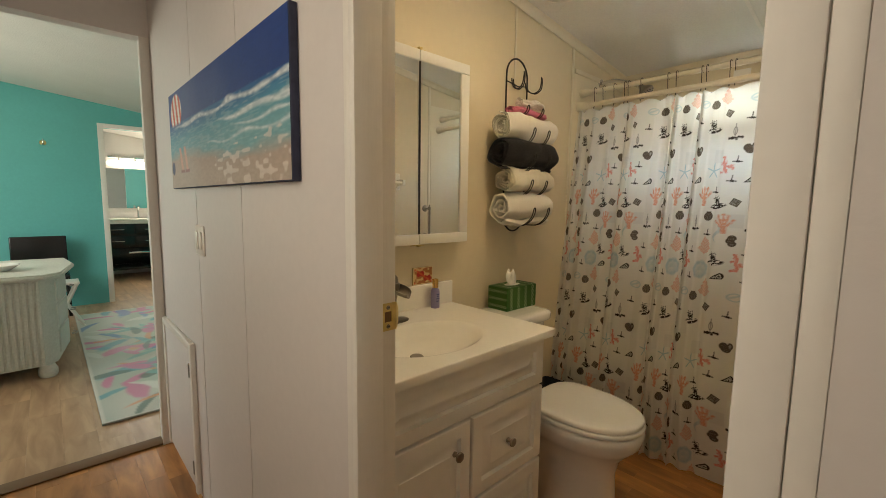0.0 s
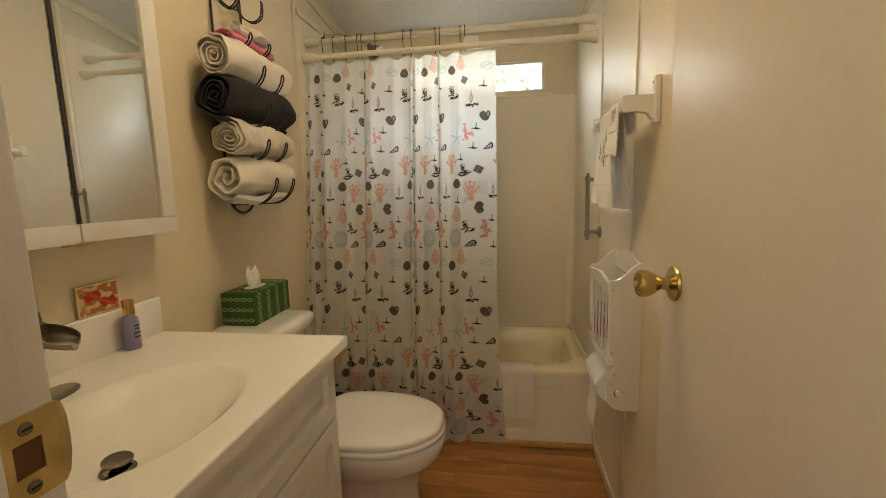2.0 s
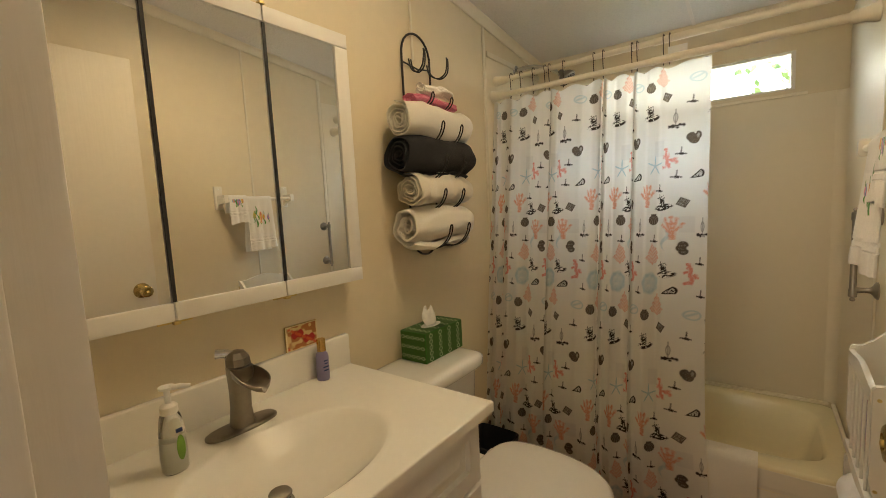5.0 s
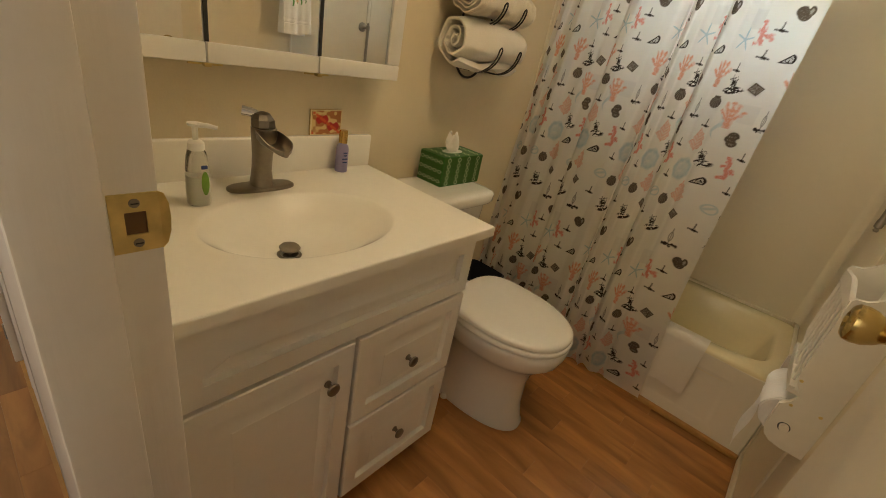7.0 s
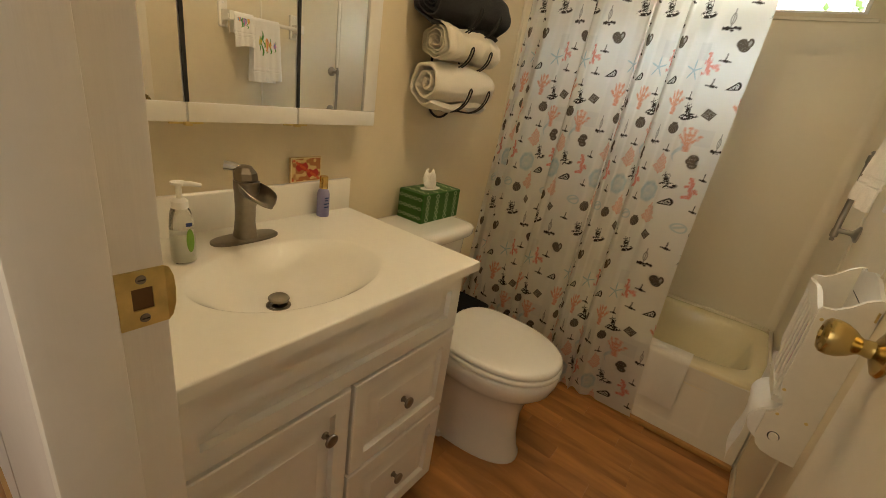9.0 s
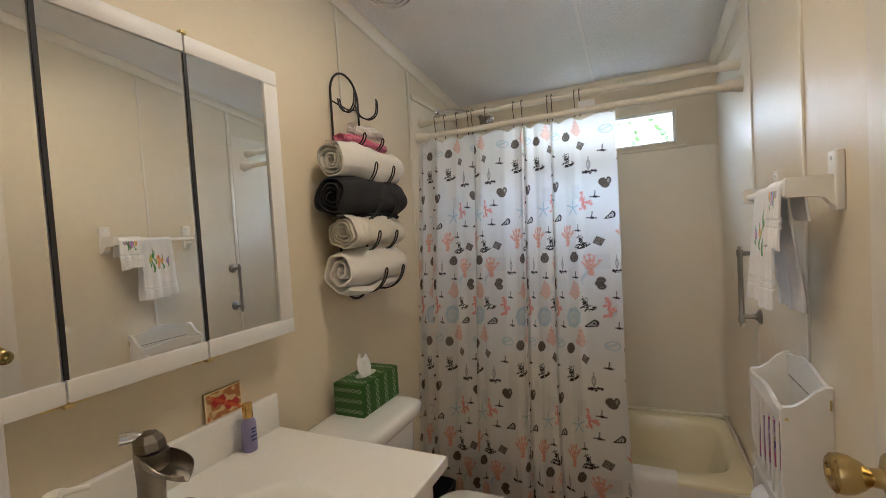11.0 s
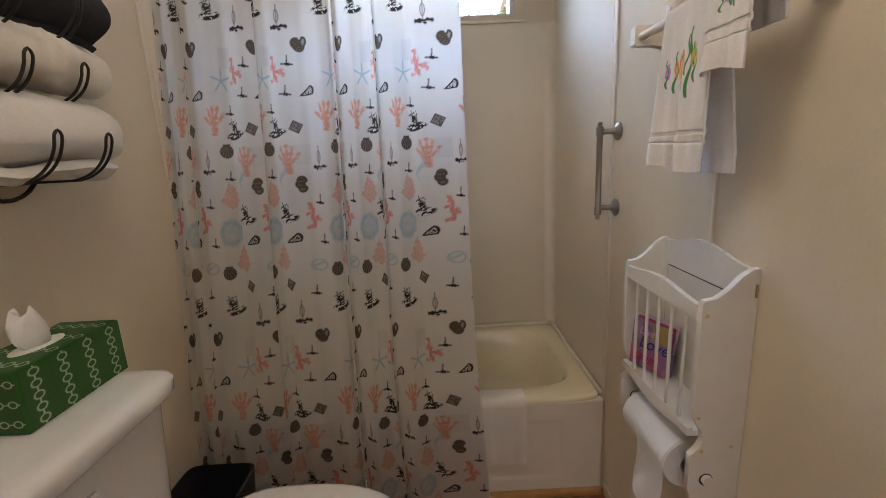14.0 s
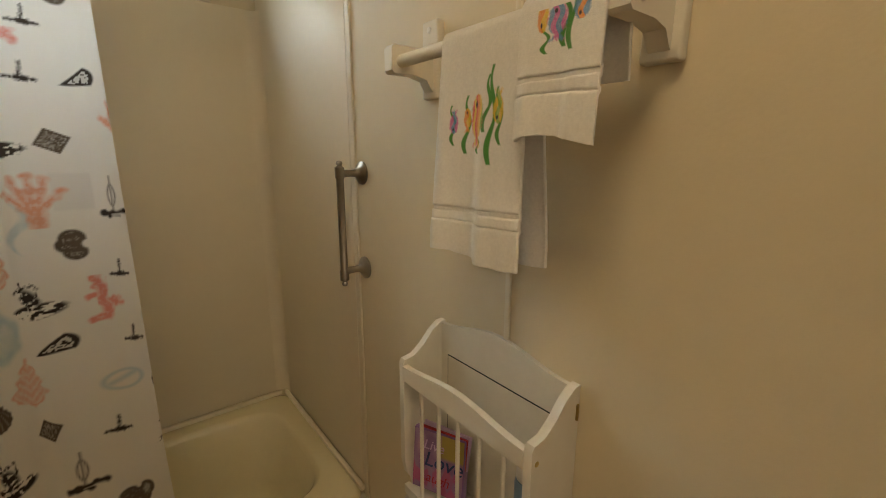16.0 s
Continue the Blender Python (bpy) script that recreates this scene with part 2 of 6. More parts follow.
def part(name, bm, mat, parent, label="", smooth=True, angle=40):
    base = ORIGIN[parent.name]
    bmesh.ops.translate(bm, vec=-base, verts=bm.verts)
    ob = new(name, finish(bm, name, mat, smooth, angle))
    ob.parent = parent
    ORIGIN[ob.name] = base
    return tagged(ob, label)


def solid(name, bm, mat, base=(0, 0, 0), label="", category="", group="", kind="", smooth=True, angle=40):
    bmesh.ops.translate(bm, vec=-Vector(base), verts=bm.verts)
    ob = new(name, finish(bm, name, mat, smooth, angle))
    ob.location = base
    ORIGIN[ob.name] = Vector(base)
    return tagged(ob, label, category, group, kind)


def structure(name, bm, mat, label="", category=""):
    return solid(name, bm, mat, (0, 0, 0), label, category, "", "structure")


def add_box(bm, x0, x1, y0, y1, z0, z1, bevel=0.0, segments=2):
    made = bmesh.ops.create_cube(bm, size=1)["verts"]
    for v in made:
        v.co = Vector(((x0 + x1) / 2 + v.co.x * (x1 - x0), (y0 + y1) / 2 + v.co.y * (y1 - y0), (z0 + z1) / 2 + v.co.z * (z1 - z0)))
    if bevel:
        edges = {e for v in made for e in v.link_edges}
        bmesh.ops.bevel(bm, geom=list(edges), offset=bevel, segments=segments, profile=0.5, affect="EDGES")
    return bm


def box(x0, x1, y0, y1, z0, z1, bevel=0.0, segments=2):
    return add_box(bmesh.new(), x0, x1, y0, y1, z0, z1, bevel, segments)


def boxes(*rows, bevel=0.0):
    bm = bmesh.new()
    for row in rows:
        add_box(bm, *row, bevel=bevel)
    return bm


def add_lathe(bm, profile, m=None, segments=28, sx=1.0, sy=1.0):
    """Turns (radius, height) pairs round the z axis, then places the result by m."""
    m = m or Matrix()
    rings = []
    for r, h in profile:
        if r < 1e-5:
            rings.append([bm.verts.new(m @ Vector((0, 0, h)))])
        else:
            rings.append([bm.verts.new(m @ Vector((r * sx * math.cos(a), r * sy * math.sin(a), h))) for a in (2 * math.pi * k / segments for k in range(segments))])
    for a, b in zip(rings, rings[1:]):
        for k in range(segments):
            q = [a[k % len(a)], a[(k + 1) % len(a)], b[(k + 1) % len(b)], b[k % len(b)]]
            q = list(dict.fromkeys(q))
            if len(q) > 2:
                bm.faces.new(q)
    for ring in (rings[0], rings[-1]):
        if len(ring) > 2:
            bm.faces.new(ring)
    return bm


def lathe(profile, m=None, segments=28, sx=1.0, sy=1.0):
    return add_lathe(bmesh.new(), profile, m, segments, sx, sy)


def smooth_path(points, steps=6):
    pts = [Vector(p) for p in points]
    out = []
    for i in range(len(pts) - 1):
        a, b, c, d = pts[max(i - 1, 0)], pts[i], pts[i + 1], pts[min(i + 2, len(pts) - 1)]
        for k in range(steps):
            t = k / steps
            out.append(0.5 * (2 * b + (c - a) * t + (2 * a - 5 * b + 4 * c - d) * t * t + (3 * b - a - 3 * c + d) * t ** 3))
    return out + [pts[-1]]


def add_tube(bm, points, radius, segments=8, closed=False):
    pts = [Vector(p) for p in points]
    rings, side = [], None
    for i, p in enumerate(pts):
        if closed:
            way = (pts[(i + 1) % len(pts)] - pts[i - 1]).normalized()
        else:
            way = (pts[min(i + 1, len(pts) - 1)] - pts[max(i - 1, 0)]).normalized()
        if side is None:
            side = way.orthogonal().normalized()
        side = (side - way * side.dot(way)).normalized()
        up = way.cross(side)
        r = radius[i] if isinstance(radius, (list, tuple)) else radius
        rings.append([bm.verts.new(p + r * (math.cos(a) * side + math.sin(a) * up)) for a in (2 * math.pi * k / segments for k in range(segments))])
    pairs = list(zip(rings, rings[1:])) + ([(rings[-1], rings[0])] if closed else [])
    for a, b in pairs:
        for k in range(segments):
            bm.faces.new((a[k], a[(k + 1) % segments], b[(k + 1) % segments], b[k]))
    if not closed:
        bm.faces.new(rings[0])
        bm.faces.new(rings[-1])
    return bm


def tube(points, radius, segments=8, closed=False):
    return add_tube(bmesh.new(), points, radius, segments, closed)


def prism(outline, place, depth):
    """A plate: outline in (a, b) carried to the world by place(a, b, c), with c from 0 to depth."""
    bm = bmesh.new()
    low = [bm.verts.new(place(a, b, 0)) for a, b in outline]
    high = [bm.verts.new(place(a, b, depth)) for a, b in outline]
    bm.faces.new(low)
    bm.faces.new(high)
    n = len(outline)
    for k in range(n):
        bm.faces.new((low[k], low[(k + 1) % n], high[(k + 1) % n], high[k]))
    return bm


def loft(sections, cap=True):
    bm = bmesh.new()
    rings = [[bm.verts.new(p) for p in s] for s in sections]
    n = len(rings[0])
    for a, b in zip(rings, rings[1:]):
        for k in range(n):
            bm.faces.new((a[k], a[(k + 1) % n], b[(k + 1) % n], b[k]))
    if cap:
        bm.faces.new(rings[0])
        bm.faces.new(rings[-1])
    return bm


def oval(cx, cy, z, rx_back, rx_front, ry, n=36, power=2.0):
    out = []
    for k in range(n):
        a = 2 * math.pi * k / n
        c, s = math.cos(a), math.sin(a)
        c = math.copysign(abs(c) ** (2 / power), c)
        s = math.copysign(abs(s) ** (2 / power), s)
        out.append(Vector((cx + (rx_front if c > 0 else rx_back) * c, cy + ry * s, z)))
    return out


def painted_sheet(name, mat, place, nu, nv, paint, thick=None):
    """A grid on which colours are printed: place(u, v) -> x, y, z arrays, paint(u, v) -> n x 3 colours."""
    u, v = np.meshgrid(np.linspace(0, 1, nu), np.linspace(0, 1, nv))
    u, v = u.ravel(), v.ravel()
    co = np.stack(place(u, v), axis=1)
    i = np.arange(nu * nv).reshape(nv, nu)
    faces = np.stack([i[:-1, :-1], i[:-1, 1:], i[1:, 1:], i[1:, :-1]], axis=-1).reshape(-1, 4)
    me = bpy.data.meshes.new(name)
    me.vertices.add(len(co))
    me.vertices.foreach_set("co", co.ravel())
    me.loops.add(faces.size)
    me.loops.foreach_set("vertex_index", faces.ravel())
    me.polygons.add(len(faces))
    me.polygons.foreach_set("loop_start", np.arange(0, faces.size, 4))
    me.update(calc_edges=True)
    rgb = np.clip(paint(u, v), 0, 1)
    layer = me.color_attributes.new("print", "FLOAT_COLOR", "POINT")
    layer.data.foreach_set("color", np.concatenate([rgb, np.ones((len(rgb), 1))], axis=1).astype(np.float32).ravel())
    me.materials.append(mat)
    me.shade_smooth()
    return me


def blend(rgb, mask, color):
    return rgb * (1 - mask[:, None]) + np.array(color) * mask[:, None]


def soft(d, width):
    return np.clip(0.5 - d / width, 0, 1)


def value_noise(x, y, seed=0):
    xi, yi = np.floor(x).astype(np.int64), np.floor(y).astype(np.int64)
    fx, fy = x - xi, y - yi
    fx, fy = fx * fx * (3 - 2 * fx), fy * fy * (3 - 2 * fy)

    def h(a, b):
        n = (a * 374761393 + b * 668265263 + seed * 974634) & 0xFFFFFFFF
        n = ((n ^ (n >> 13)) * 1274126177) & 0xFFFFFFFF
        return ((n ^ (n >> 16)) & 0xFFFF) / 65535.0
    return (h(xi, yi) * (1 - fx) + h(xi + 1, yi) * fx) * (1 - fy) + (h(xi, yi + 1) * (1 - fx) + h(xi + 1, yi + 1) * fx) * fy

# the shell: bathroom, hall, bedroom and a second bathroom beyond it
W, SOUTH, HALL, NORTH = 1.355, 0.603, 0.508, 2.955
DECK = 0.368


def roof(y):
    return 2.475 - 0.123 * y


structure("wall_west", box(-0.09, 0, SOUTH, NORTH, 0, 2.6), WALL, "cream painted bathroom wall with panel joints", "wall")
structure("wall_east", box(W, W + 0.09, SOUTH, NORTH, 0, 2.6), WALL, "cream painted bathroom wall with panel joints", "wall")
structure("wall_north", boxes((-0.09, 0.40, NORTH, 3.05, 0, 2.6), (1.178, W + 0.09, NORTH, 3.05, 0, 2.6), (0.40, 1.178, NORTH, 3.05, 0, 1.748), (0.40, 1.178, NORTH, 3.05, 1.912, 2.6)), WALL, "cream wall with a small high window", "wall")
wall_door = structure("wall_south", boxes((-1.26, 0.635, HALL + 0.004, SOUTH, 0, 2.6), (1.325, 2.9, HALL + 0.004, SOUTH, 0, 2.6), (0.635, 1.325, HALL + 0.004, SOUTH, 2.05, 2.6)), WALL, "wall with the bathroom doorway", "wall")
structure("wall_hall_face", boxes((-1.18, 0.635, HALL - 0.004, HALL + 0.004, 0, 2.6), (1.325, 2.9, HALL - 0.004, HALL + 0.004, 0, 2.6), (0.635, 1.325, HALL - 0.004, HALL + 0.004, 2.05, 2.6)), HALLWALL, "off-white hall wall panelling", "wall")
# opening opposite the doorway is made up, to hold the hall fill
structure("wall_hall_south", boxes((-1.26, -0.25, -0.55, -0.47, 0, 2.7), (1.35, 2.9, -0.55, -0.47, 0, 2.7), (-0.25, 1.35, -0.55, -0.47, 2.25, 2.7), (-0.25, 1.35, -0.60, -0.56, 0, 2.25)), HALLWALL, "plain off-white hall wall", "wall")
structure("wall_hall_west", boxes((-1.26, -1.18, 0.468, HALL + 0.004, 0, 2.6), (-1.26, -1.18, -0.47, 0.468, 2.04, 2.7)), HALLWALL, "off-white wall over the bedroom opening", "wall")

bm = bmesh.new()
add_box(bm, -7.8, 3.0, -2.2, 3.14, 0, 0.06)
for v in bm.verts:
    v.co.z += roof(v.co.y)
structure("ceiling", bm, CEILING, "white textured sloping ceiling", "ceiling")
bm = bmesh.new()
add_box(bm, 0.792, 0.806, SOUTH, NORTH, -0.004, 0.0015)
for v in bm.verts:
    v.co.z += roof(v.co.y)
structure("ceiling_trim", bm, TRIM, "white ceiling joint strip", "trim")


def cove(name, x, s):
    bm = bmesh.new()
    rows = []
    for y in (SOUTH, NORTH):
        z = roof(y)
        rows.append([Vector((x + s * a, y, z + b)) for a, b in ((0.0, 0.01), (0.034, 0.01), (0.034, -0.003), (0.026, -0.006), (0.012, -0.018), (0.007, -0.034), (0.0, -0.036))])
    structure(name, loft(rows), CREAMTRIM, "cream cove moulding under the ceiling", "trim")


cove("trim_west", 0, 1)
cove("trim_east", W, -1)
structure("trim_north", box(0.036, W - 0.036, NORTH - 0.02, NORTH, roof(NORTH) - 0.03, roof(NORTH) + 0.01, 0.004), CREAMTRIM, "cream moulding at the window wall", "trim")


def batten(x, s, y, z0, z1, w):
    y0, y1 = y - w / 2, y + w / 2
    structure("trim", box(min(x, x + s * 0.006), max(x, x + s * 0.006), y0, y1, z0, z1, 0.002), CREAMTRIM, "thin cream wall joint batten", "trim")


batten(0, 1, 1.808, 1.88, roof(1.808) - 0.036, 0.012)
batten(0, 1, 2.335, 0.0, roof(2.335) - 0.036, 0.022)
batten(W, -1, 2.308, 0.0, roof(2.308) - 0.036, 0.022)
batten(W, -1, 1.812, 0.0, roof(1.80) - 0.036, 0.010)
structure("trim_surround", boxes((0.006, 0.014, 2.35, 2.945, 2.02, 2.045), bevel=0.002), CREAMTRIM, "cream trim strip over the tub", "trim")

# tub surround panels
structure("surround_east", boxes((W - 0.006, W, 2.320, NORTH - 0.006, DECK + 0.012, 2.02), bevel=0.002), SURROUND, "smooth off-white tub surround panel", "panel")
structure("surround_west", boxes((0, 0.006, 2.347, NORTH - 0.006, DECK + 0.012, 2.02), bevel=0.002), SURROUND, "smooth off-white tub surround panel", "panel")
structure("surround_north", boxes((0, W, NORTH - 0.006, NORTH, DECK + 0.012, 1.718), bevel=0.002), SURROUND, "smooth off-white tub surround panel", "panel")
structure("trim_under_window", box(0.36, 1.22, NORTH - 0.012, NORTH, 1.7185, 1.733, 0.003), SURROUND, "thin off-white strip under the window", "trim")
for name, x, s in (("trim_corner_east", W - 0.006, -1), ("trim_corner_west", 0.006, 1)):
    curve = [(0, 0)] + [(0.04 - 0.04 * math.sin(a), 0.04 - 0.04 * math.cos(a)) for a in np.linspace(0, math.pi / 2, 8)]
    structure(name, prism(curve, lambda a, b, c, x=x, s=s: Vector((x + s * a, NORTH - 0.006 - b, DECK + 0.012 + c)), 1.335), SURROUND, "rounded off-white surround corner", "trim")

# window
window = thing("window_1", (0.79, NORTH, 1.748), "small high white window with daylight behind", "window", kind="structure")
frame_bm = boxes((0.40, 0.416, 2.965, 3.04, 1.748, 1.912), (1.162, 1.178, 2.965, 3.04, 1.748, 1.912), (0.416, 1.162, 2.965, 3.04, 1.748, 1.760), (0.416, 1.162, 2.965, 3.04, 1.900, 1.912), bevel=0.002)
part("window_frame", frame_bm, TRIM, window, "white vinyl frame")
pane = part("pane", box(0.416, 1.162, 3.005, 3.009, 1.760, 1.900), GLASS, window, "clear pane")
pane.visible_shadow = False

# doorway: jambs and stops
JL, JR = 0.656, 1.304
structure("door_jamb_west", boxes((0.635, JL, HALL - 0.006, 0.606, 0, 2.03), bevel=0.003), TRIM, "white painted door jamb", "jamb")
structure("door_jamb_east", boxes((JR, 1.325, HALL - 0.006, 0.606, 0, 2.03), bevel=0.003), TRIM, "white painted door jamb", "jamb")
structure("door_jamb_head", boxes((0.635, 1.325, HALL - 0.006, 0.606, 2.03, 2.05), bevel=0.003), TRIM, "white painted door head", "jamb")
structure("door_stop_west", box(JL + 0.0005, JL + 0.019, HALL - 0.0075, 0.562, 0, 2.03, 0.003), TRIM, "white door stop strip", "trim")
structure("door_stop_east", box(1.266, JR - 0.0005, HALL - 0.0075, 0.610, 0, 2.03, 0.002), TRIM, "white door stop strip", "trim")


# baseboards
structure("baseboard_east", box(W - 0.010, W, 1.26, 2.27, 0, 0.045, 0.004), CREAMTRIM, "low cream baseboard", "baseboard")
structure("baseboard_hall", boxes((-0.66, 0.635, HALL - 0.014, HALL - 0.004, 0, 0.012)), OAKTRIM, "thin wooden shoe strip", "baseboard")
structure("trim_tub_base", box(0.56, W - 0.012, 2.262, 2.286, 0.0, 0.022, 0.006), OAKTRIM, "honey oak strip at the foot of the tub", "trim")

# the door, open into the bathroom
door = thing("door_1", (1.281, 0.62, 0.0), "white painted flush door standing open", "door", kind="structure")
part("leaf", box(1.262, 1.297, 0.622, 1.258, 0.012, 2.02, 0.002), DOORPAINT, door)
KY, KZ = 1.198, 1.023
KNOB = [(0.0, 0.0), (0.031, 0.0), (0.033, 0.003), (0.031, 0.007), (0.024, 0.010), (0.020, 0.012), (0.0125, 0.015), (0.011, 0.026), (0.013, 0.030), (0.018, 0.036), (0.0235, 0.046), (0.0255, 0.056), (0.0245, 0.064), (0.020, 0.068), (0.012, 0.0695), (0.010, 0.0675), (0.0, 0.067)]
side_a = pose(1.262, KY, KZ, 0, -90, 0)
knob = part("door_knob", lathe(KNOB, side_a, 32), BRASS, door, "polished brass tulip knob")
part("knob_button", lathe([(0, 0), (0.0045, 0), (0.0045, 0.0705), (0.003, 0.0715), (0, 0.0715)], side_a, 14), WORNBRASS, knob)
part("door_knob", lathe([(r, h * 0.8) for r, h in KNOB], pose(1.297, KY, KZ, 0, 90, 0), 32), BRASS, door, "polished brass knob")
part("latch_plate", box(1.268, 1.291, 1.258, 1.2595, KZ - 0.028, KZ + 0.028, 0.0005), WORNBRASS, door, "brass latch plate")
for z in (0.22, 1.05, 1.82):
    part("hinge", tube([(1.300, 0.612, z - 0.04), (1.300, 0.612, z + 0.04)], 0.0045, 10), TRIM, door, "painted hinge barrel")

# strike plate on the jamb
SZ = 1.045
strike = thing("strike_plate", (JL, 0.586, SZ), "worn brass strike plate screwed to the door jamb", "strike plate")
bm = bmesh.new()
outer = [(-0.020, -0.0285), (0.017, -0.0285), (0.022, -0.024), (0.025, -0.014), (0.026, 0), (0.025, 0.014), (0.022, 0.024), (0.017, 0.0285), (-0.020, 0.0285)]
hole = [(-0.009, -0.011), (0.008, -0.011), (0.008, 0.011), (-0.009, 0.011)]
for y0, y1, z0, z1 in ((-0.020, -0.009, -0.0285, 0.0285), (0.008, 0.019, -0.0285, 0.0285), (-0.009, 0.008, 0.011, 0.0285), (-0.009, 0.008, -0.0285, -0.011)):
    add_box(bm, JL, JL + 0.002, 0.586 + y0, 0.586 + y1, SZ + z0, SZ + z1)
lip = [(0.019, -0.0285), (0.024, -0.025), (0.028, -0.014), (0.029, 0), (0.028, 0.014), (0.024, 0.025), (0.019, 0.0285)]
lip_bm = prism(lip, lambda a, b, c: Vector((JL + 0.002 - c - max(0, a - 0.019) * 0.5, 0.586 + a, SZ + b)), 0.002)
part("plate", bm, WORNBRASS, strike)
part("lip", lip_bm, WORNBRASS, strike, "curved brass lip")
part("pocket", box(JL - 0.012, JL + 0.0003, 0.577, 0.594, SZ - 0.011, SZ + 0.011), SHADOWWOOD, strike, "dark wooden bolt pocket")
for dz in (-0.0195, 0.0195):
    screw = part("screw", lathe([(0, 0), (0.0045, 0), (0.004, 0.0012), (0, 0.0016)], pose(JL + 0.002, 0.5855, SZ + dz, 0, 90, 0), 14), NICKEL, strike, "dark screw")
    part("slot", box(JL + 0.0032, JL + 0.0038, 0.5825, 0.5885, SZ + dz - 0.0006, SZ + dz + 0.0006), DARKGAP, screw)

# ceiling vent
vent = thing("ceiling_vent", (0.20, 1.87, roof(1.87)), "round white slatted ceiling vent", "vent")
tiltm = Matrix.Translation((0.20, 1.87, roof(1.87))) @ Matrix.Rotation(-math.atan(0.123), 4, "X") @ Matrix.Rotation(math.pi, 4, "X")
for r0 in (0.09, 0.072, 0.054, 0.036, 0.018):
    part("ring", lathe([(r0 - 0.007, 0.0), (r0 - 0.005, 0.008), (r0 + 0.003, 0.009), (r0 + 0.006, 0.004), (r0 + 0.005, 0.0)], tiltm, 32), TRIM, vent)
part("backing", lathe([(0, 0), (0.09, 0), (0.09, 0.003), (0, 0.003)], tiltm, 32), DARKGAP, vent)

# assumed ceiling light by the vanity: out of view, added with its glowing diffuser
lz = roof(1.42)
light = thing("assumed_ceiling_light", (0.68, 1.42, lz), "assumed round frosted ceiling light, out of view", "ceiling light")
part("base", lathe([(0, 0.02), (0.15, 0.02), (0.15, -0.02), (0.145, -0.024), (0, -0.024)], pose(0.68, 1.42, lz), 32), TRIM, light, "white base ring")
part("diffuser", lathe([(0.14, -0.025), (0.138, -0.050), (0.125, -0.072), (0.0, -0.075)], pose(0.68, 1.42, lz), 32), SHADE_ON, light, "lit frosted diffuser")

# vanity
def raised_panel(x, y0, y1, z0, z1, edge=0.05):
    """A door or drawer front with a routed raised panel, facing +x."""
    def ring(d, h):
        return [Vector((x + h, y0 + d, z0 + d)), Vector((x + h, y1 - d, z0 + d)), Vector((x + h, y1 - d, z1 - d)), Vector((x + h, y0 + d, z1 - d))]
    e = edge
    rows = [ring(0, -0.016), ring(0, -0.003), ring(0.003, 0), ring(e * 0.72, 0.0), ring(e * 0.78, -0.013), ring(e * 0.90, -0.0135), ring(e * 1.42, -0.0015), ring(e * 1.45, 0.0)]
    return loft(rows)


vanity = thing("vanity_cabinet", (0.26, 0.99, 0.0), "white raised-panel vanity cabinet under a sink top", "vanity cabinet")
part("body", boxes((0.004, 0.505, 0.628, 1.362, 0.078, 0.745), (0.485, 0.505, 0.628, 1.362, 0.745, 0.8125), (0.004, 0.485, 0.628, 0.645, 0.745, 0.8125), (0.004, 0.485, 1.345, 1.362, 0.745, 0.8125), (0.004, 0.44, 0.64, 1.35, 0.0, 0.0775)), CABPAINT, vanity)
part("false_front", raised_panel(0.522, 0.632, 1.358, 0.640, 0.808, 0.060), CABPAINT, vanity, "raised false drawer front")
VKNOB = [(0, 0), (0.0085, 0), (0.0085, 0.003), (0.0055, 0.005), (0.005, 0.013), (0.009, 0.017), (0.0145, 0.020), (0.0155, 0.023), (0.014, 0.026), (0.008, 0.0275), (0, 0.028)]
for name, y0, y1, z0, z1, ky, kz in (("door", 0.632, 0.985, 0.085, 0.630, 0.918, 0.548), ("drawer", 0.995, 1.358, 0.366, 0.630, 1.166, 0.497), ("drawer", 0.995, 1.358, 0.085, 0.356, 1.166, 0.232)):
    front = part(name, raised_panel(0.522, y0, y1, z0, z1, 0.058), CABPAINT, vanity, "white raised-panel " + name)
    part("knob", lathe(VKNOB, pose(0.521, ky, kz, 0, 90, 0), 24), NICKEL, front, "brushed nickel knob")

# sink top with an integral basin
TOP = 0.84
sink = thing("sink_top", (0.28, 1.0, 0.813), "glossy white cast sink top with oval basin and backsplash", "sink")
CX, CY = 0.318, 0.975
DX, DY = 0.324, 0.936


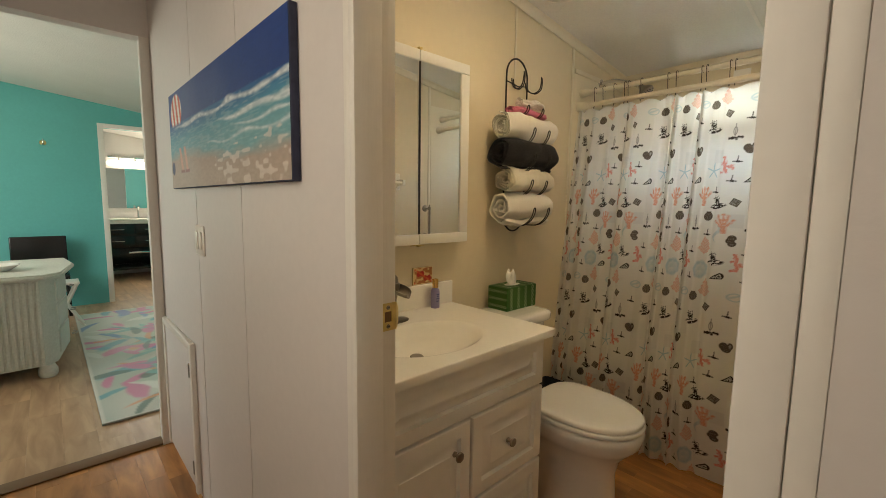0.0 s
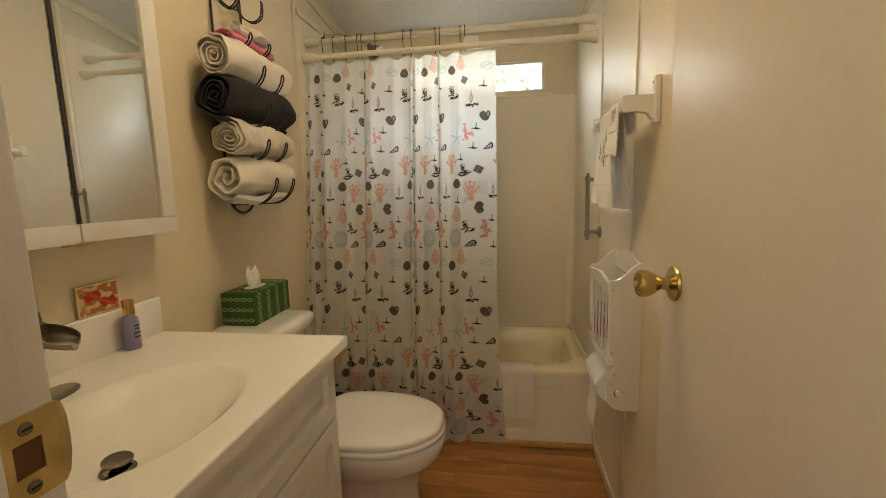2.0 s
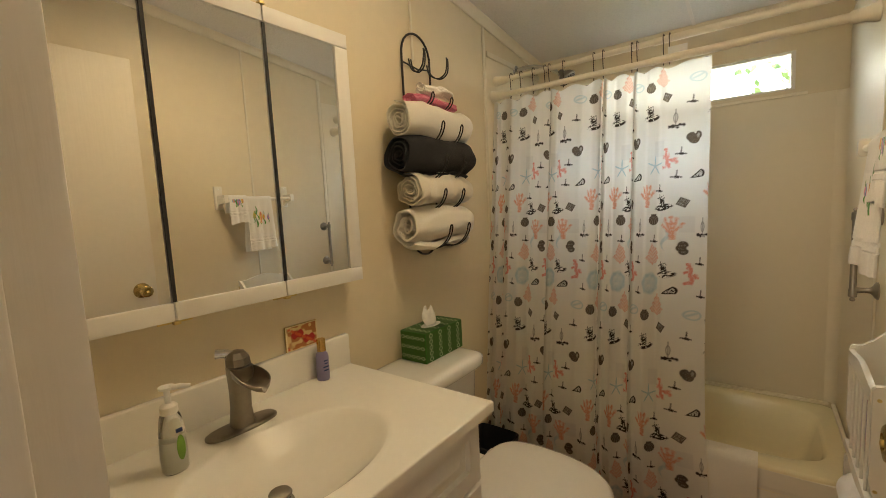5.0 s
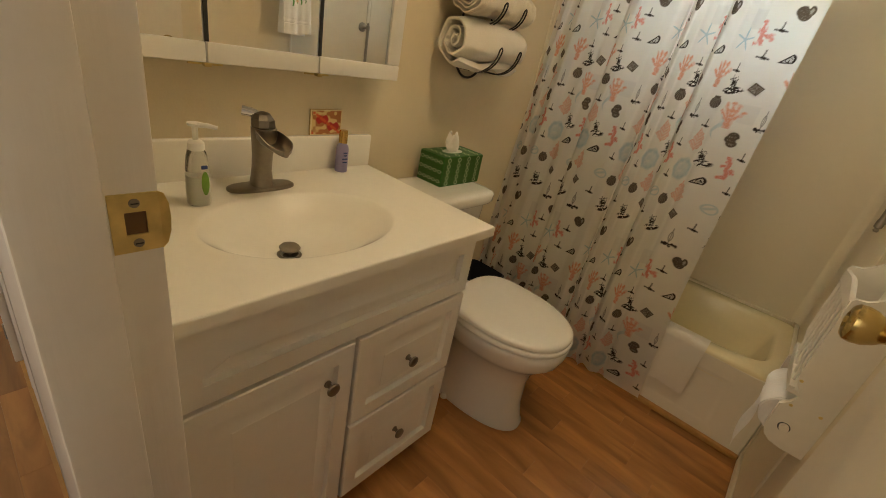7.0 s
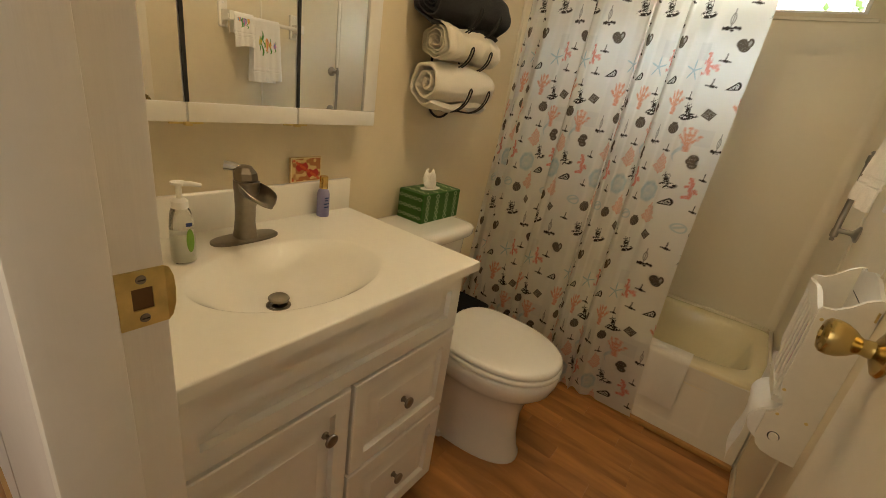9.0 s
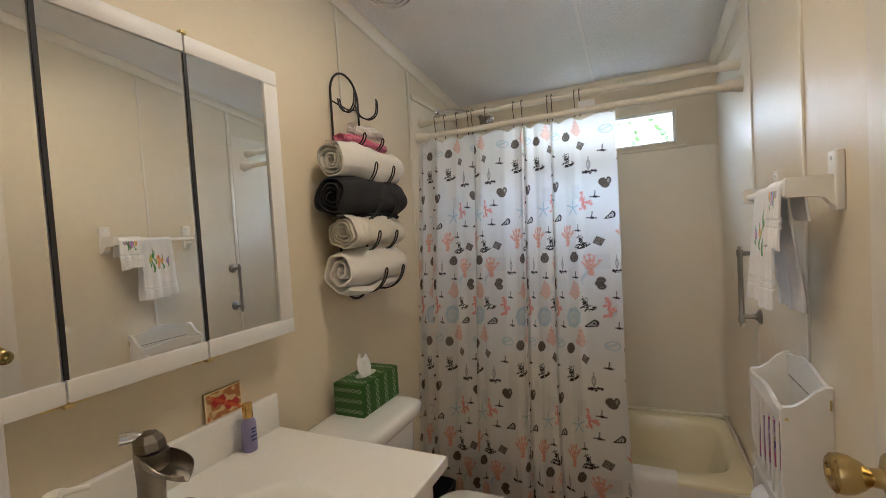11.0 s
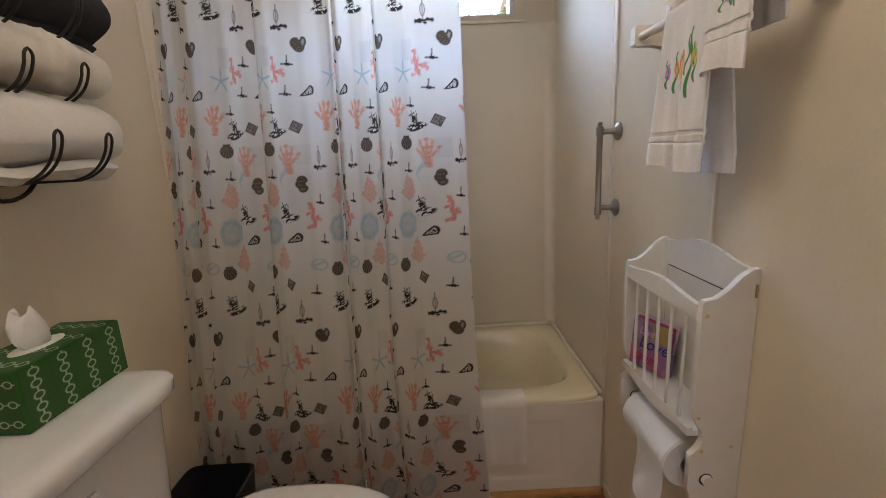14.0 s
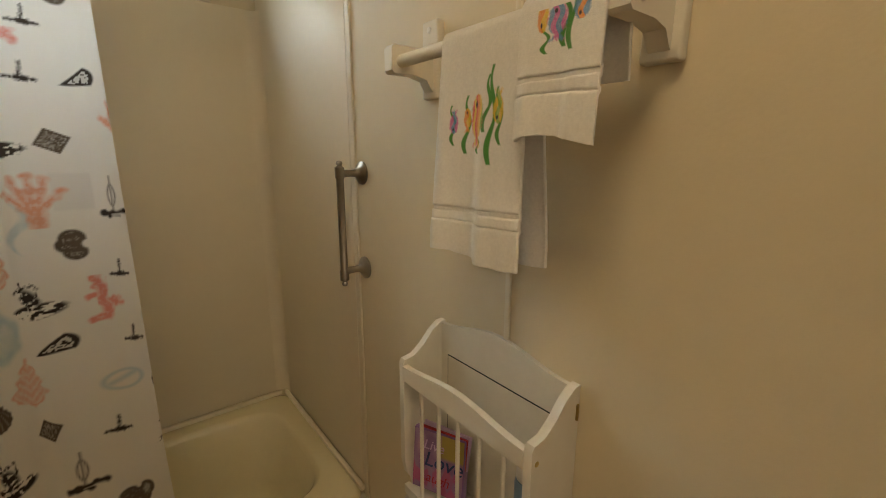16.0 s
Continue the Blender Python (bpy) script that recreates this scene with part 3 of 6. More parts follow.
def basin_top():
    bm = bmesh.new()
    n = 64
    x0, x1, y0, y1 = 0.002, 0.548, 0.609, 1.389
    rings = []
    outer = []
    for k in range(n):
        a = 2 * math.pi * k / n
        c, s = math.cos(a), math.sin(a)
        # outer rectangle reached along the same direction
        tx = ((x1 - CX) if c > 0 else (CX - x0)) / max(abs(c), 1e-6)
        ty = ((y1 - CY) if s > 0 else (CY - y0)) / max(abs(s), 1e-6)
        t = min(tx, ty)
        outer.append(Vector((CX + c * t, CY + s * t, 0)))
    for corner in ((x0, y0), (x1, y0), (x1, y1), (x0, y1)):
        best = min(range(n), key=lambda i: (outer[i].xy - Vector(corner)).length)
        outer[best] = Vector((*corner, 0))
    def at(z, grow=0.0):
        out = []
        for p in outer:
            q = p.copy()
            q.x = min(max(q.x, x0 + grow), x1 - grow)
            q.y = min(max(q.y, y0 + grow), y1 - grow)
            q.z = z
            out.append(q)
        return out
    rows = [at(0.813, 0.004), at(0.8135), at(0.816), at(TOP - 0.005), at(TOP - 0.003), at(TOP - 0.0008, 0.0012), at(TOP, 0.0035), at(TOP, 0.007)]
    for f, z in ((1.08, TOP), (1.03, TOP - 0.0005), (1.0, TOP - 0.003), (0.95, TOP - 0.0115), (0.83, TOP - 0.026), (0.70, TOP - 0.045), (0.54, TOP - 0.060), (0.38, TOP - 0.069), (0.2, TOP - 0.0745), (0.085, TOP - 0.077)):
        rows.append([Vector((CX + (DX - CX) * (1 - f) + f * (0.160 if math.cos(a) > 0 else 0.148) * math.cos(a), CY + (DY - CY) * (1 - f) + f * 0.215 * math.sin(a), z)) for a in (2 * math.pi * k / n for k in range(n))])
    return loft(rows, cap=False)


part("top", basin_top(), MARBLE, sink, angle=55)
part("backsplash", box(0.002, 0.022, 0.609, 1.389, TOP - 0.0035, 0.937, 0.004, 3), MARBLE, sink)
part("overflow_rim", lathe([(0.026, 0.0), (0.026, 0.0025), (0.020, 0.003), (0.020, 0.0)], pose(DX, DY, TOP - 0.077, 0, 0, 0), 24), NICKEL, sink, "nickel drain ring")
part("drain_stopper", lathe([(0.004, 0), (0.004, 0.014), (0.021, 0.016), (0.0225, 0.019), (0.020, 0.022), (0, 0.0235)], pose(DX, DY, TOP - 0.0765, 0, 3, 0), 28), NICKEL, sink, "brushed nickel pop-up stopper")

# faucet
FX, FY = 0.113, 0.980
faucet = thing("faucet", (FX, FY, TOP), "brushed nickel waterfall faucet on a deck plate", "faucet")
plate = []
for z, g in ((0.0, 0.0), (0.005, 0.0), (0.008, -0.004), (0.0085, -0.008)):
    plate.append(oval(FX, FY, TOP + 0.0005 + z, 0.032 + g, 0.032 + g, 0.083 + g, 36, 2.6))
part("deck_plate", loft(plate), NICKEL, faucet)
stem = []
for z, rx, ry, dx in ((0.008, 0.026, 0.026, 0), (0.02, 0.0245, 0.024, 0), (0.05, 0.022, 0.021, 0.001), (0.085, 0.023, 0.021, 0.004), (0.115, 0.027, 0.0235, 0.009), (0.138, 0.031, 0.0255, 0.012), (0.150, 0.030, 0.025, 0.011)):
    stem.append(oval(FX + dx, FY, TOP + z, rx, rx, ry, 28, 2.8))
part("body", loft(stem), NICKEL, faucet)
bm = bmesh.new()
rows = []
for k in range(17):
    t = k / 16
    x, z = FX + 0.02 + 0.092 * t, TOP + 0.146 - 0.004 * t - 0.020 * t * t
    wide = 0.023 + 0.009 * math.sin(math.pi * min(1, t * 0.75 + 0.1))
    deep = 0.034 * (1 - 0.62 * t)
    prof = [(-1, 0.0), (-0.92, -0.5), (-0.6, -0.9), (0, -1.05), (0.6, -0.9), (0.92, -0.5), (1, 0.0), (0.93, 0.02), (0.86, -0.44), (0.56, -0.80), (0, -0.94), (-0.56, -0.80), (-0.86, -0.44), (-0.93, 0.02)]
    w_end = wide * math.sqrt(max(0.06, 1 - (max(0, t - 0.55) / 0.46) ** 2.4))
    rows.append([Vector((x, FY + a * w_end, z + b * deep)) for a, b in prof])
part("spout", loft(rows), NICKEL, faucet, "open trough spout")
cap_rows = []
for z, r, dx in ((0.150, 0.025, 0.008), (0.154, 0.028, 0.008), (0.169, 0.027, 0.006), (0.181, 0.018, 0.003), (0.184, 0.009, 0.002)):
    cap_rows.append(oval(FX + dx, FY, TOP + z, r, r, r, 8))
handle = part("handle", loft(cap_rows), NICKEL, faucet, "faceted nickel handle", angle=20)
part("lever", tube([(FX + 0.0, FY - 0.005, TOP + 0.176), (FX - 0.010, FY - 0.018, TOP + 0.180), (FX - 0.020, FY - 0.036, TOP + 0.182)], [0.008, 0.0105, 0.0115], 12), CHROME, handle, "polished lever")

# soap bottle
SX, SY = 0.163, 0.818
soap = thing("soap_bottle", (SX, SY, TOP), "clear pump bottle half full of milky soap", "soap bottle")
rows = []
for z, rx, ry in ((0.0, 0.018, 0.020), (0.004, 0.021, 0.0225), (0.03, 0.022, 0.0235), (0.08, 0.0205, 0.022), (0.105, 0.018, 0.019), (0.116, 0.0150, 0.0155), (0.120, 0.0125, 0.0125)):
    rows.append(oval(SX, SY, TOP + 0.001 + z, rx, rx, ry, 28, 2.4))
part("bottle", loft(rows), PVC, soap, "clear plastic bottle")
rows = [oval(SX, SY, TOP + 0.003 + z, rx, rx, ry, 24, 2.4) for z, rx, ry in ((0.0, 0.017, 0.019), (0.03, 0.0205, 0.022), (0.062, 0.0195, 0.0212))]
part("soap", loft(rows), SOAP, soap, "milky soap filling")
pump = part("pump", lathe([(0.0, 0), (0.0155, 0), (0.0155, 0.014), (0.012, 0.018), (0.0055, 0.02), (0.0055, 0.046), (0.013, 0.048), (0.014, 0.053), (0, 0.055)], pose(SX, SY, TOP + 0.118, 0, 0, 0), 24), PUMPWHITE, soap, "white pump head")
part("nozzle", tube([(SX + 0.006, SY + 0.003, TOP + 0.1685), (SX + 0.016, SY + 0.018, TOP + 0.169), (SX + 0.022, SY + 0.034, TOP + 0.1655)], [0.0055, 0.005, 0.004], 10), PUMPWHITE, pump)
bm = bmesh.new()
add_lathe(bm, [(0.0, 0), (0.017, 0.001), (0.0, 0.002)], Matrix.Translation((SX + 0.0210, SY + 0.006, TOP + 0.052)) @ Matrix.Rotation(radians(90), 4, "Y") @ Matrix.Diagonal((1.5, 0.45, 1, 1)), 20)
part("label", bm, LABELGREEN, soap, "green plant label")
part("label", box(SX + 0.0195, SX + 0.0217, SY + 0.000, SY + 0.012, TOP + 0.082, TOP + 0.090, 0.0008), LABELBLUE, soap, "navy label stripe")

# lavender spray bottle
BX, BY = 0.052, 1.258
spray = thing("spray_bottle", (BX, BY, TOP), "small lavender spray bottle with a gold cap", "bottle")
part("bottle", lathe([(0, 0.0), (0.0175, 0.0), (0.0185, 0.003), (0.0185, 0.068), (0.016, 0.078), (0.011, 0.083), (0.0105, 0.086), (0, 0.086)], pose(BX, BY, TOP + 0.0006), 28), LAVENDER, spray)
part("cap", lathe([(0, 0.086), (0.0125, 0.086), (0.0125, 0.120), (0.0115, 0.122), (0, 0.122)], pose(BX, BY, TOP), 24), GOLDCAP, spray, "gold cap")
for k, (dz, w) in enumerate(((0.058, 0.008), (0.050, 0.006), (0.040, 0.011), (0.030, 0.009))):
    part("label_mark", box(BX + 0.0175, BX + 0.0192, BY - w, BY + w * 0.6, TOP + dz, TOP + dz + 0.0035), LABELBLUE, spray, "dark printed mark")

# printed tile leaning on the wall above the backsplash
def tile_paint(u, v):
    rgb = np.tile(np.array((0.70, 0.52, 0.24)), (len(u), 1))
    rgb = blend(rgb, soft(0.45 - value_noise(u * 9, v * 7, 3), 0.2), (0.42, 0.16, 0.05))
    for cx, cy in ((0.36, 0.62), (0.72, 0.34)):
        d = np.hypot((u - cx) / 0.20, (v - cy) / (0.17 - 0.05 * np.cos((u - cx) * 25))) - 1
        rgb = blend(rgb, soft(d, 0.15), (0.45, 0.02, 0.02))
    for k in range(16):
        cx, cy = 0.06 + 0.9 * ((k * 0.381) % 1), 0.08 + 0.85 * ((k * 0.617) % 1)
        rgb = blend(rgb, soft(np.hypot((u - cx), (v - cy) * 0.8) - 0.045, 0.03) * 0.9, (0.62, 0.10, 0.03))
    return blend(rgb, soft(np.minimum(np.minimum(u, 1 - u), np.minimum(v, 1 - v)) - 0.03, 0.02), (0.80, 0.68, 0.42))


tile = thing("decor_tile", (0.016, 1.226, 0.937), "small red and tan patterned tile leaning on the wall", "tile")
part("body", box(0.004, 0.010, 1.173, 1.279, 0.9375, 1.010, 0.001), material("tan tile edge", (0.55, 0.38, 0.16), 0.5), tile)
me = painted_sheet("face", PAINTED, lambda u, v: (np.full_like(u, 0.0106), 1.174 + 0.104 * u, 0.9385 + 0.0705 * v), 60, 46, tile_paint)
face = new("face", me)
face.matrix_world = Matrix.Translation(-Vector((0.016, 1.226, 0.937)))
face.parent = tile

# mirrored medicine cabinet
CY0, CY1, CZ0, CZ1, CF = 0.617, 1.416, 1.113, 1.842, 0.080
cabinet = thing("medicine_cabinet", (0.0, 1.0, CZ0), "white-framed medicine cabinet with three mirrored doors", "medicine cabinet")
part("body", box(0.001, CF - 0.022, CY0 + 0.004, CY1 - 0.004, CZ0 + 0.006, CZ1 - 0.006, 0.003), CABPAINT, cabinet)
splits = (CY0, 0.881, 1.147, CY1)
for k in range(3):
    a, b = splits[k] + 0.0015, splits[k + 1] - 0.0015
    left = 0.040 if k == 0 else 0.003
    right = 0.047 if k == 2 else 0.003
    mdoor = part("mirror_door", box(CF - 0.021, CF - 0.008, a, b, CZ0, CZ1, 0.001), CABPAINT, cabinet, "mirrored cabinet door")
    part("glass", box(CF - 0.0079, CF - 0.0066, a + left, b - right, CZ0 + 0.040, CZ1 - 0.040), MIRROR, mdoor, "mirror glass")

    def rail(y0, y1, z0, z1, name):
        part(name, box(CF - 0.0079, CF, y0, y1, z0, z1, 0.003, 2), CABPAINT, mdoor, "white beaded rail")
    rail(a, b, CZ0, CZ0 + 0.040, "bottom_rail")
    rail(a, b, CZ1 - 0.040, CZ1, "top_rail")
    if k == 0:
        rail(a, a + 0.040, CZ0 + 0.041, CZ1 - 0.041, "stile")
    else:
        part("gasket", box(CF - 0.0064, CF - 0.004, a - 0.003, a + 0.005, CZ0 + 0.0405, CZ1 - 0.0405), DARKGAP, mdoor, "black door edge")
    if k == 2:
        rail(b - 0.047, b, CZ0 + 0.041, CZ1 - 0.041, "stile")
    if k:
        for z, s in ((CZ0 - 0.004, -1), (CZ1 + 0.004, 1)):
            clip = part("hinge", boxes((CF - 0.016, CF - 0.012, a - 0.035, a + 0.035, z - 0.002, z + 0.002), (CF - 0.012, CF + 0.003, a - 0.008, a + 0.006, z - 0.0035, z + 0.0035), bevel=0.001), WORNBRASS, cabinet, "small tarnished hinge")

# toilet
TY = 1.690
TANK = 1.650
toilet = thing("toilet", (0.40, TY, 0.0), "white porcelain toilet with the lid closed", "toilet")
rows = []
for z, cx, back, front, ry in ((0.0, 0.42, 0.20, 0.262, 0.112), (0.015, 0.42, 0.20, 0.262, 0.112), (0.03, 0.42, 0.195, 0.252, 0.106), (0.10, 0.43, 0.19, 0.226, 0.098), (0.20, 0.44, 0.19, 0.212, 0.098), (0.265, 0.450, 0.20, 0.220, 0.116), (0.315, 0.470, 0.21, 0.245, 0.155), (0.345, 0.480, 0.21, 0.262, 0.176), (0.375, 0.485, 0.21, 0.265, 0.182), (0.395, 0.485, 0.21, 0.265, 0.184), (0.405, 0.485, 0.205, 0.258, 0.178)):
    rows.append(oval(cx, TY, z, back, front, ry, 40, 2.25))
part("bowl", loft(rows), PORCELAIN, toilet, angle=60)
part("back_deck", box(0.06, 0.32, TY - 0.11, TY + 0.11, 0.22, 0.40, 0.03, 4), PORCELAIN, toilet)
rows = [oval(0.488, TY, z, 0.195 + g, 0.262 + g, 0.184 + g, 44, 2.2) for z, g in ((0.408, -0.006), (0.410, 0.0), (0.420, 0.002), (0.426, -0.004))]
part("seat", loft(rows), SEATPLASTIC, toilet, "white seat ring", angle=60)


def lid_outline(z, g):
    pts = oval(0.488, TY, z, 0.186 + g, 0.258 + g, 0.180 + g, 44, 2.2)
    square = oval(0.488, TY, z, 0.186 + g, 0.258 + g, 0.180 + g, 44, 3.4)
    return [b if b.x < 0.488 else a for a, b in zip(pts, square)]


lid = part("lid", loft([lid_outline(z, g) for z, g in ((0.4275, -0.004), (0.430, 0.0), (0.440, 0.001), (0.447, -0.004), (0.4505, -0.014), (0.4520, -0.05), (0.4525, -0.11))]), SEATPLASTIC, toilet, "closed white lid", angle=50)
for s in (-1, 1):
    part("hinge_cap", box(0.292, 0.318, TY + s * 0.075 - 0.018, TY + s * 0.075 + 0.018, 0.401, 0.436, 0.006, 3), SEATPLASTIC, toilet)
rows = []
for z, dx0, x1, ry in ((0.40, 0.03, 0.205, 0.152), (0.42, 0.02, 0.215, 0.162), (0.55, 0.018, 0.222, 0.170), (0.730, 0.016, 0.232, 0.178)):
    cx, rx = (dx0 + x1) / 2, (x1 - dx0) / 2
    rows.append(oval(cx, TANK, z, rx, rx, ry, 44, 7))
part("tank", loft(rows), PORCELAIN, toilet)
rows = []
for z, g in ((0.730, -0.012), (0.732, 0.004), (0.740, 0.010), (0.764, 0.011), (0.774, 0.004), (0.779, -0.010), (0.780, -0.03)):
    rows.append(oval(0.127, TANK, z, 0.113 + g, 0.123 + g, 0.182 + g, 44, 7))
part("tank_lid", loft(rows), PORCELAIN, toilet, "white tank lid")
for s in (-1, 1):
    part("bolt_cap", lathe([(0, 0), (0.014, 0), (0.013, 0.010), (0.008, 0.017), (0, 0.019)], pose(0.40, TY + s * 0.112, 0.0), 20), SEATPLASTIC, toilet)
part("flush_lever", tube([(0.226, TANK - 0.13, 0.69), (0.246, TANK - 0.128, 0.69), (0.250, TANK - 0.09, 0.686), (0.250, TANK - 0.06, 0.684)], [0.008, 0.006, 0.005, 0.006], 12), CHROME, toilet, "chrome flush lever")

# tissue box
TX0, TX1, TY0, TY1, TZ0, TZ1 = 0.034, 0.150, 1.614, 1.836, 0.7805, 0.888


def chain_paint(n_lines, along_v=True, seed=0):
    def paint(u, v):
        rgb = np.tile(np.array((0.026, 0.105, 0.010)), (len(u), 1))
        rgb *= (0.85 + 0.3 * value_noise(u * 70, v * 70, seed))[:, None]
        a, b = (u, v) if along_v else (v, u)
        for k in range(n_lines):
            c = (k + 0.5) / n_lines
            across = (a - c) * n_lines
            along = (b * 5.0) % 1 - 0.5
            ring = np.abs(np.hypot(across / 0.16, along / 0.30) - 1) - 0.13
            bar = np.maximum(np.abs(across) - 0.022, 0.30 - np.abs(along))
            rgb = blend(rgb, soft(np.minimum(ring * 0.16, bar), 0.05), (0.60, 0.68, 0.46))
        return rgb
    return paint


tissue = thing("tissue_box", ((TX0 + TX1) / 2, (TY0 + TY1) / 2, TZ0), "green tissue box with chain-link print on the toilet tank", "tissue box")
part("carton", box(TX0, TX1, TY0, TY1, TZ0, TZ1, 0.002), material("green carton", (0.022, 0.14, 0.014), 0.45, vary=0.15), tissue)
off = Matrix.Translation(-ORIGIN[tissue.name])
E_ = 0.0012
panels = (
    (lambda u, v: (np.full_like(u, TX1 + E_), TY0 + 0.002 + (TY1 - TY0 - 0.004) * u, TZ0 + 0.002 + (TZ1 - TZ0 - 0.004) * v), 4, True),
    (lambda u, v: (TX0 + 0.002 + (TX1 - TX0 - 0.004) * u, np.full_like(u, TY0 - E_), TZ0 + 0.002 + (TZ1 - TZ0 - 0.004) * v), 3, False),
    (lambda u, v: (TX0 + 0.002 + (TX1 - TX0 - 0.004) * v, TY0 + 0.002 + (TY1 - TY0 - 0.004) * u, np.full_like(u, TZ1 + E_)), 4, True),
)
for place, count, up in panels:
    ob = new("printed_side", painted_sheet("printed_side", PAINTED, place, 170, 110, chain_paint(count, up)))
    ob.matrix_world = off
    ob.parent = tissue
cx, cy = (TX0 + TX1) / 2, (TY0 + TY1) / 2 - 0.005
part("slot", lathe([(0, 0), (0.05, 0), (0.05, 0.0008), (0, 0.001)], Matrix.Translation((cx, cy, TZ1 + 0.0014)) @ Matrix.Diagonal((0.5, 1, 1, 1)), 28), PAPER, tissue, "pale slot film")
rings = []
for k in range(7):
    t = k / 6
    ring = []
    for j in range(16):
        a = 2 * math.pi * j / 16
        pleat = 1 + 0.35 * math.sin(3 * a + 1.1 * t) * (0.3 + t)
        r = (0.020 + 0.010 * math.sin(t * 3)) * pleat * (1 - 0.35 * t)
        ring.append(Vector((cx + 0.6 * r * math.cos(a) - 0.002 * t, cy + 1.15 * r * math.sin(a) - 0.012 * t, TZ1 + 0.002 + 0.058 * t * (1 + 0.30 * math.sin(a * 2 + 0.6)))))
    rings.append(ring)
part("tissue", loft(rings), PAPER, tissue, "white tissue pulled up", angle=80)

# small black bin between the toilet and the tub
bin_rows = [oval(0.118, 2.062, z, r, r, r * 0.95, 32, 7) for z, r in ((0.0, 0.08), (0.01, 0.085), (0.255, 0.102), (0.285, 0.105), (0.289, 0.099), (0.27, 0.096), (0.05, 0.08))]
solid("waste_bin", loft(bin_rows), DARKPLASTIC, (0.118, 2.062, 0), "small black plastic bin behind the toilet", "bin")

# bathtub
AP = 2.287
tub = thing("bathtub", (0.68, 2.65, 0.0), "cream-white bathtub with a moulded apron", "bathtub")


def tub_shell():
    x0, x1, y0, y1 = 0.008, W - 0.008, AP, NORTH - 0.008
    cx, cy = (x0 + x1) / 2, (y0 + y1) / 2 + 0.008
    n = 72
    def rect(z, g):
        out = []
        for k in range(n):
            a = 2 * math.pi * k / n
            c, s = math.cos(a), math.sin(a)
            c = math.copysign(abs(c) ** 0.12, c)
            s = math.copysign(abs(s) ** 0.12, s)
            out.append(Vector((min(max(cx + (x1 - x0) / 2 * c, x0), x1) * 1.0, 0, z)))
            out[-1].x = (x0 + x1) / 2 + ((x1 - x0) / 2 - g) * c
            out[-1].y = (y0 + y1) / 2 + ((y1 - y0) / 2 - g) * s
        return out
    rows = [rect(DECK - 0.10, 0.004), rect(DECK - 0.012, 0.0), rect(DECK - 0.003, 0.003), rect(DECK, 0.012)]
    for z, gx, gy, p in ((DECK, 0.060, 0.066, 6), (DECK - 0.004, 0.066, 0.072, 6), (DECK - 0.020, 0.074, 0.080, 5.5), (0.26, 0.095, 0.098, 5), (0.16, 0.125, 0.115, 4.5), (0.10, 0.15, 0.14, 4), (0.075, 0.20, 0.19, 4), (0.068, 0.30, 0.26, 3.5)):
        rows.append([Vector(v) for v in oval(cx, cy, z, (x1 - x0) / 2 - gx, (x1 - x0) / 2 - gx, (y1 - y0) / 2 - gy, n, p)])
    bm = loft(rows, cap=False)
    bm.faces.new([v for v in bm.verts][-n:])
    return bm


part("basin", tub_shell(), TUBWHITE, tub, angle=55)


def apron(y):
    def ring(d, dz, h):
        return [Vector((0.010 + d, y + h, 0.004 + dz * 0.9)), Vector((W - 0.010 - d, y + h, 0.004 + dz * 0.9)), Vector((W - 0.010 - d, y + h, DECK - 0.014 - dz)), Vector((0.010 + d, y + h, DECK - 0.014 - dz))]
    return loft([ring(0, 0, 0.03), ring(0, 0, 0.004), ring(0.004, 0.004, 0), ring(0.13, 0.062, 0.0), ring(0.142, 0.070, 0.003), ring(0.16, 0.082, 0.004)])


part("apron", apron(AP), APRON, tub, "moulded apron with a recessed panel")
part("rim_lip", boxes((W - 0.022, W - 0.0075, AP + 0.02, NORTH - 0.02, DECK - 0.002, DECK + 0.014), (0.03, W - 0.03, NORTH - 0.024, NORTH - 0.0075, DECK - 0.002, DECK + 0.014), bevel=0.005), SURROUND, tub, "caulked raised lip along the wall")

# shower rods
def rod(y, z0, z1, r, flange, label):
    ob = thing("shower_rod", (0.68, y, z0), label, "shower rod", "rods over the tub")
    part("tube", tube([(0.03, y, z0), (0.70, y, (z0 + z1) / 2), (0.71, y, (z0 + z1) / 2), (W - 0.04, y, z1)], r, 20), RODPLASTIC, ob)
    part("sleeve", tube([(0.72, y, (z0 + z1) / 2), (W - 0.05, y, z1)], r * 1.16, 20), RODPLASTIC, ob, "wider outer sleeve")
    prof = [(r * 1.15, 0.07), (r * 1.6, 0.062), (r * 1.8, 0.03), (flange, 0.012), (flange, 0.001), (0, 0.001)]
    part("flange", lathe(prof, pose(0.0065, y, z0, 0, 90, 0), 28), RODPLASTIC, ob, "ivory end cap")
    part("flange", lathe(prof, pose(W - 0.0065, y, z1, 0, -90, 0), 28), RODPLASTIC, ob, "ivory end cap")


ROD_LOW, ROD_HIGH = (2.400, 1.841, 1.842), (2.432, 1.919, 1.925)
rod(*ROD_LOW, 0.0125, 0.028, "ivory tension rod in front of the curtain")
rod(*ROD_HIGH, 0.0115, 0.024, "ivory shower rod that carries the curtain hooks")

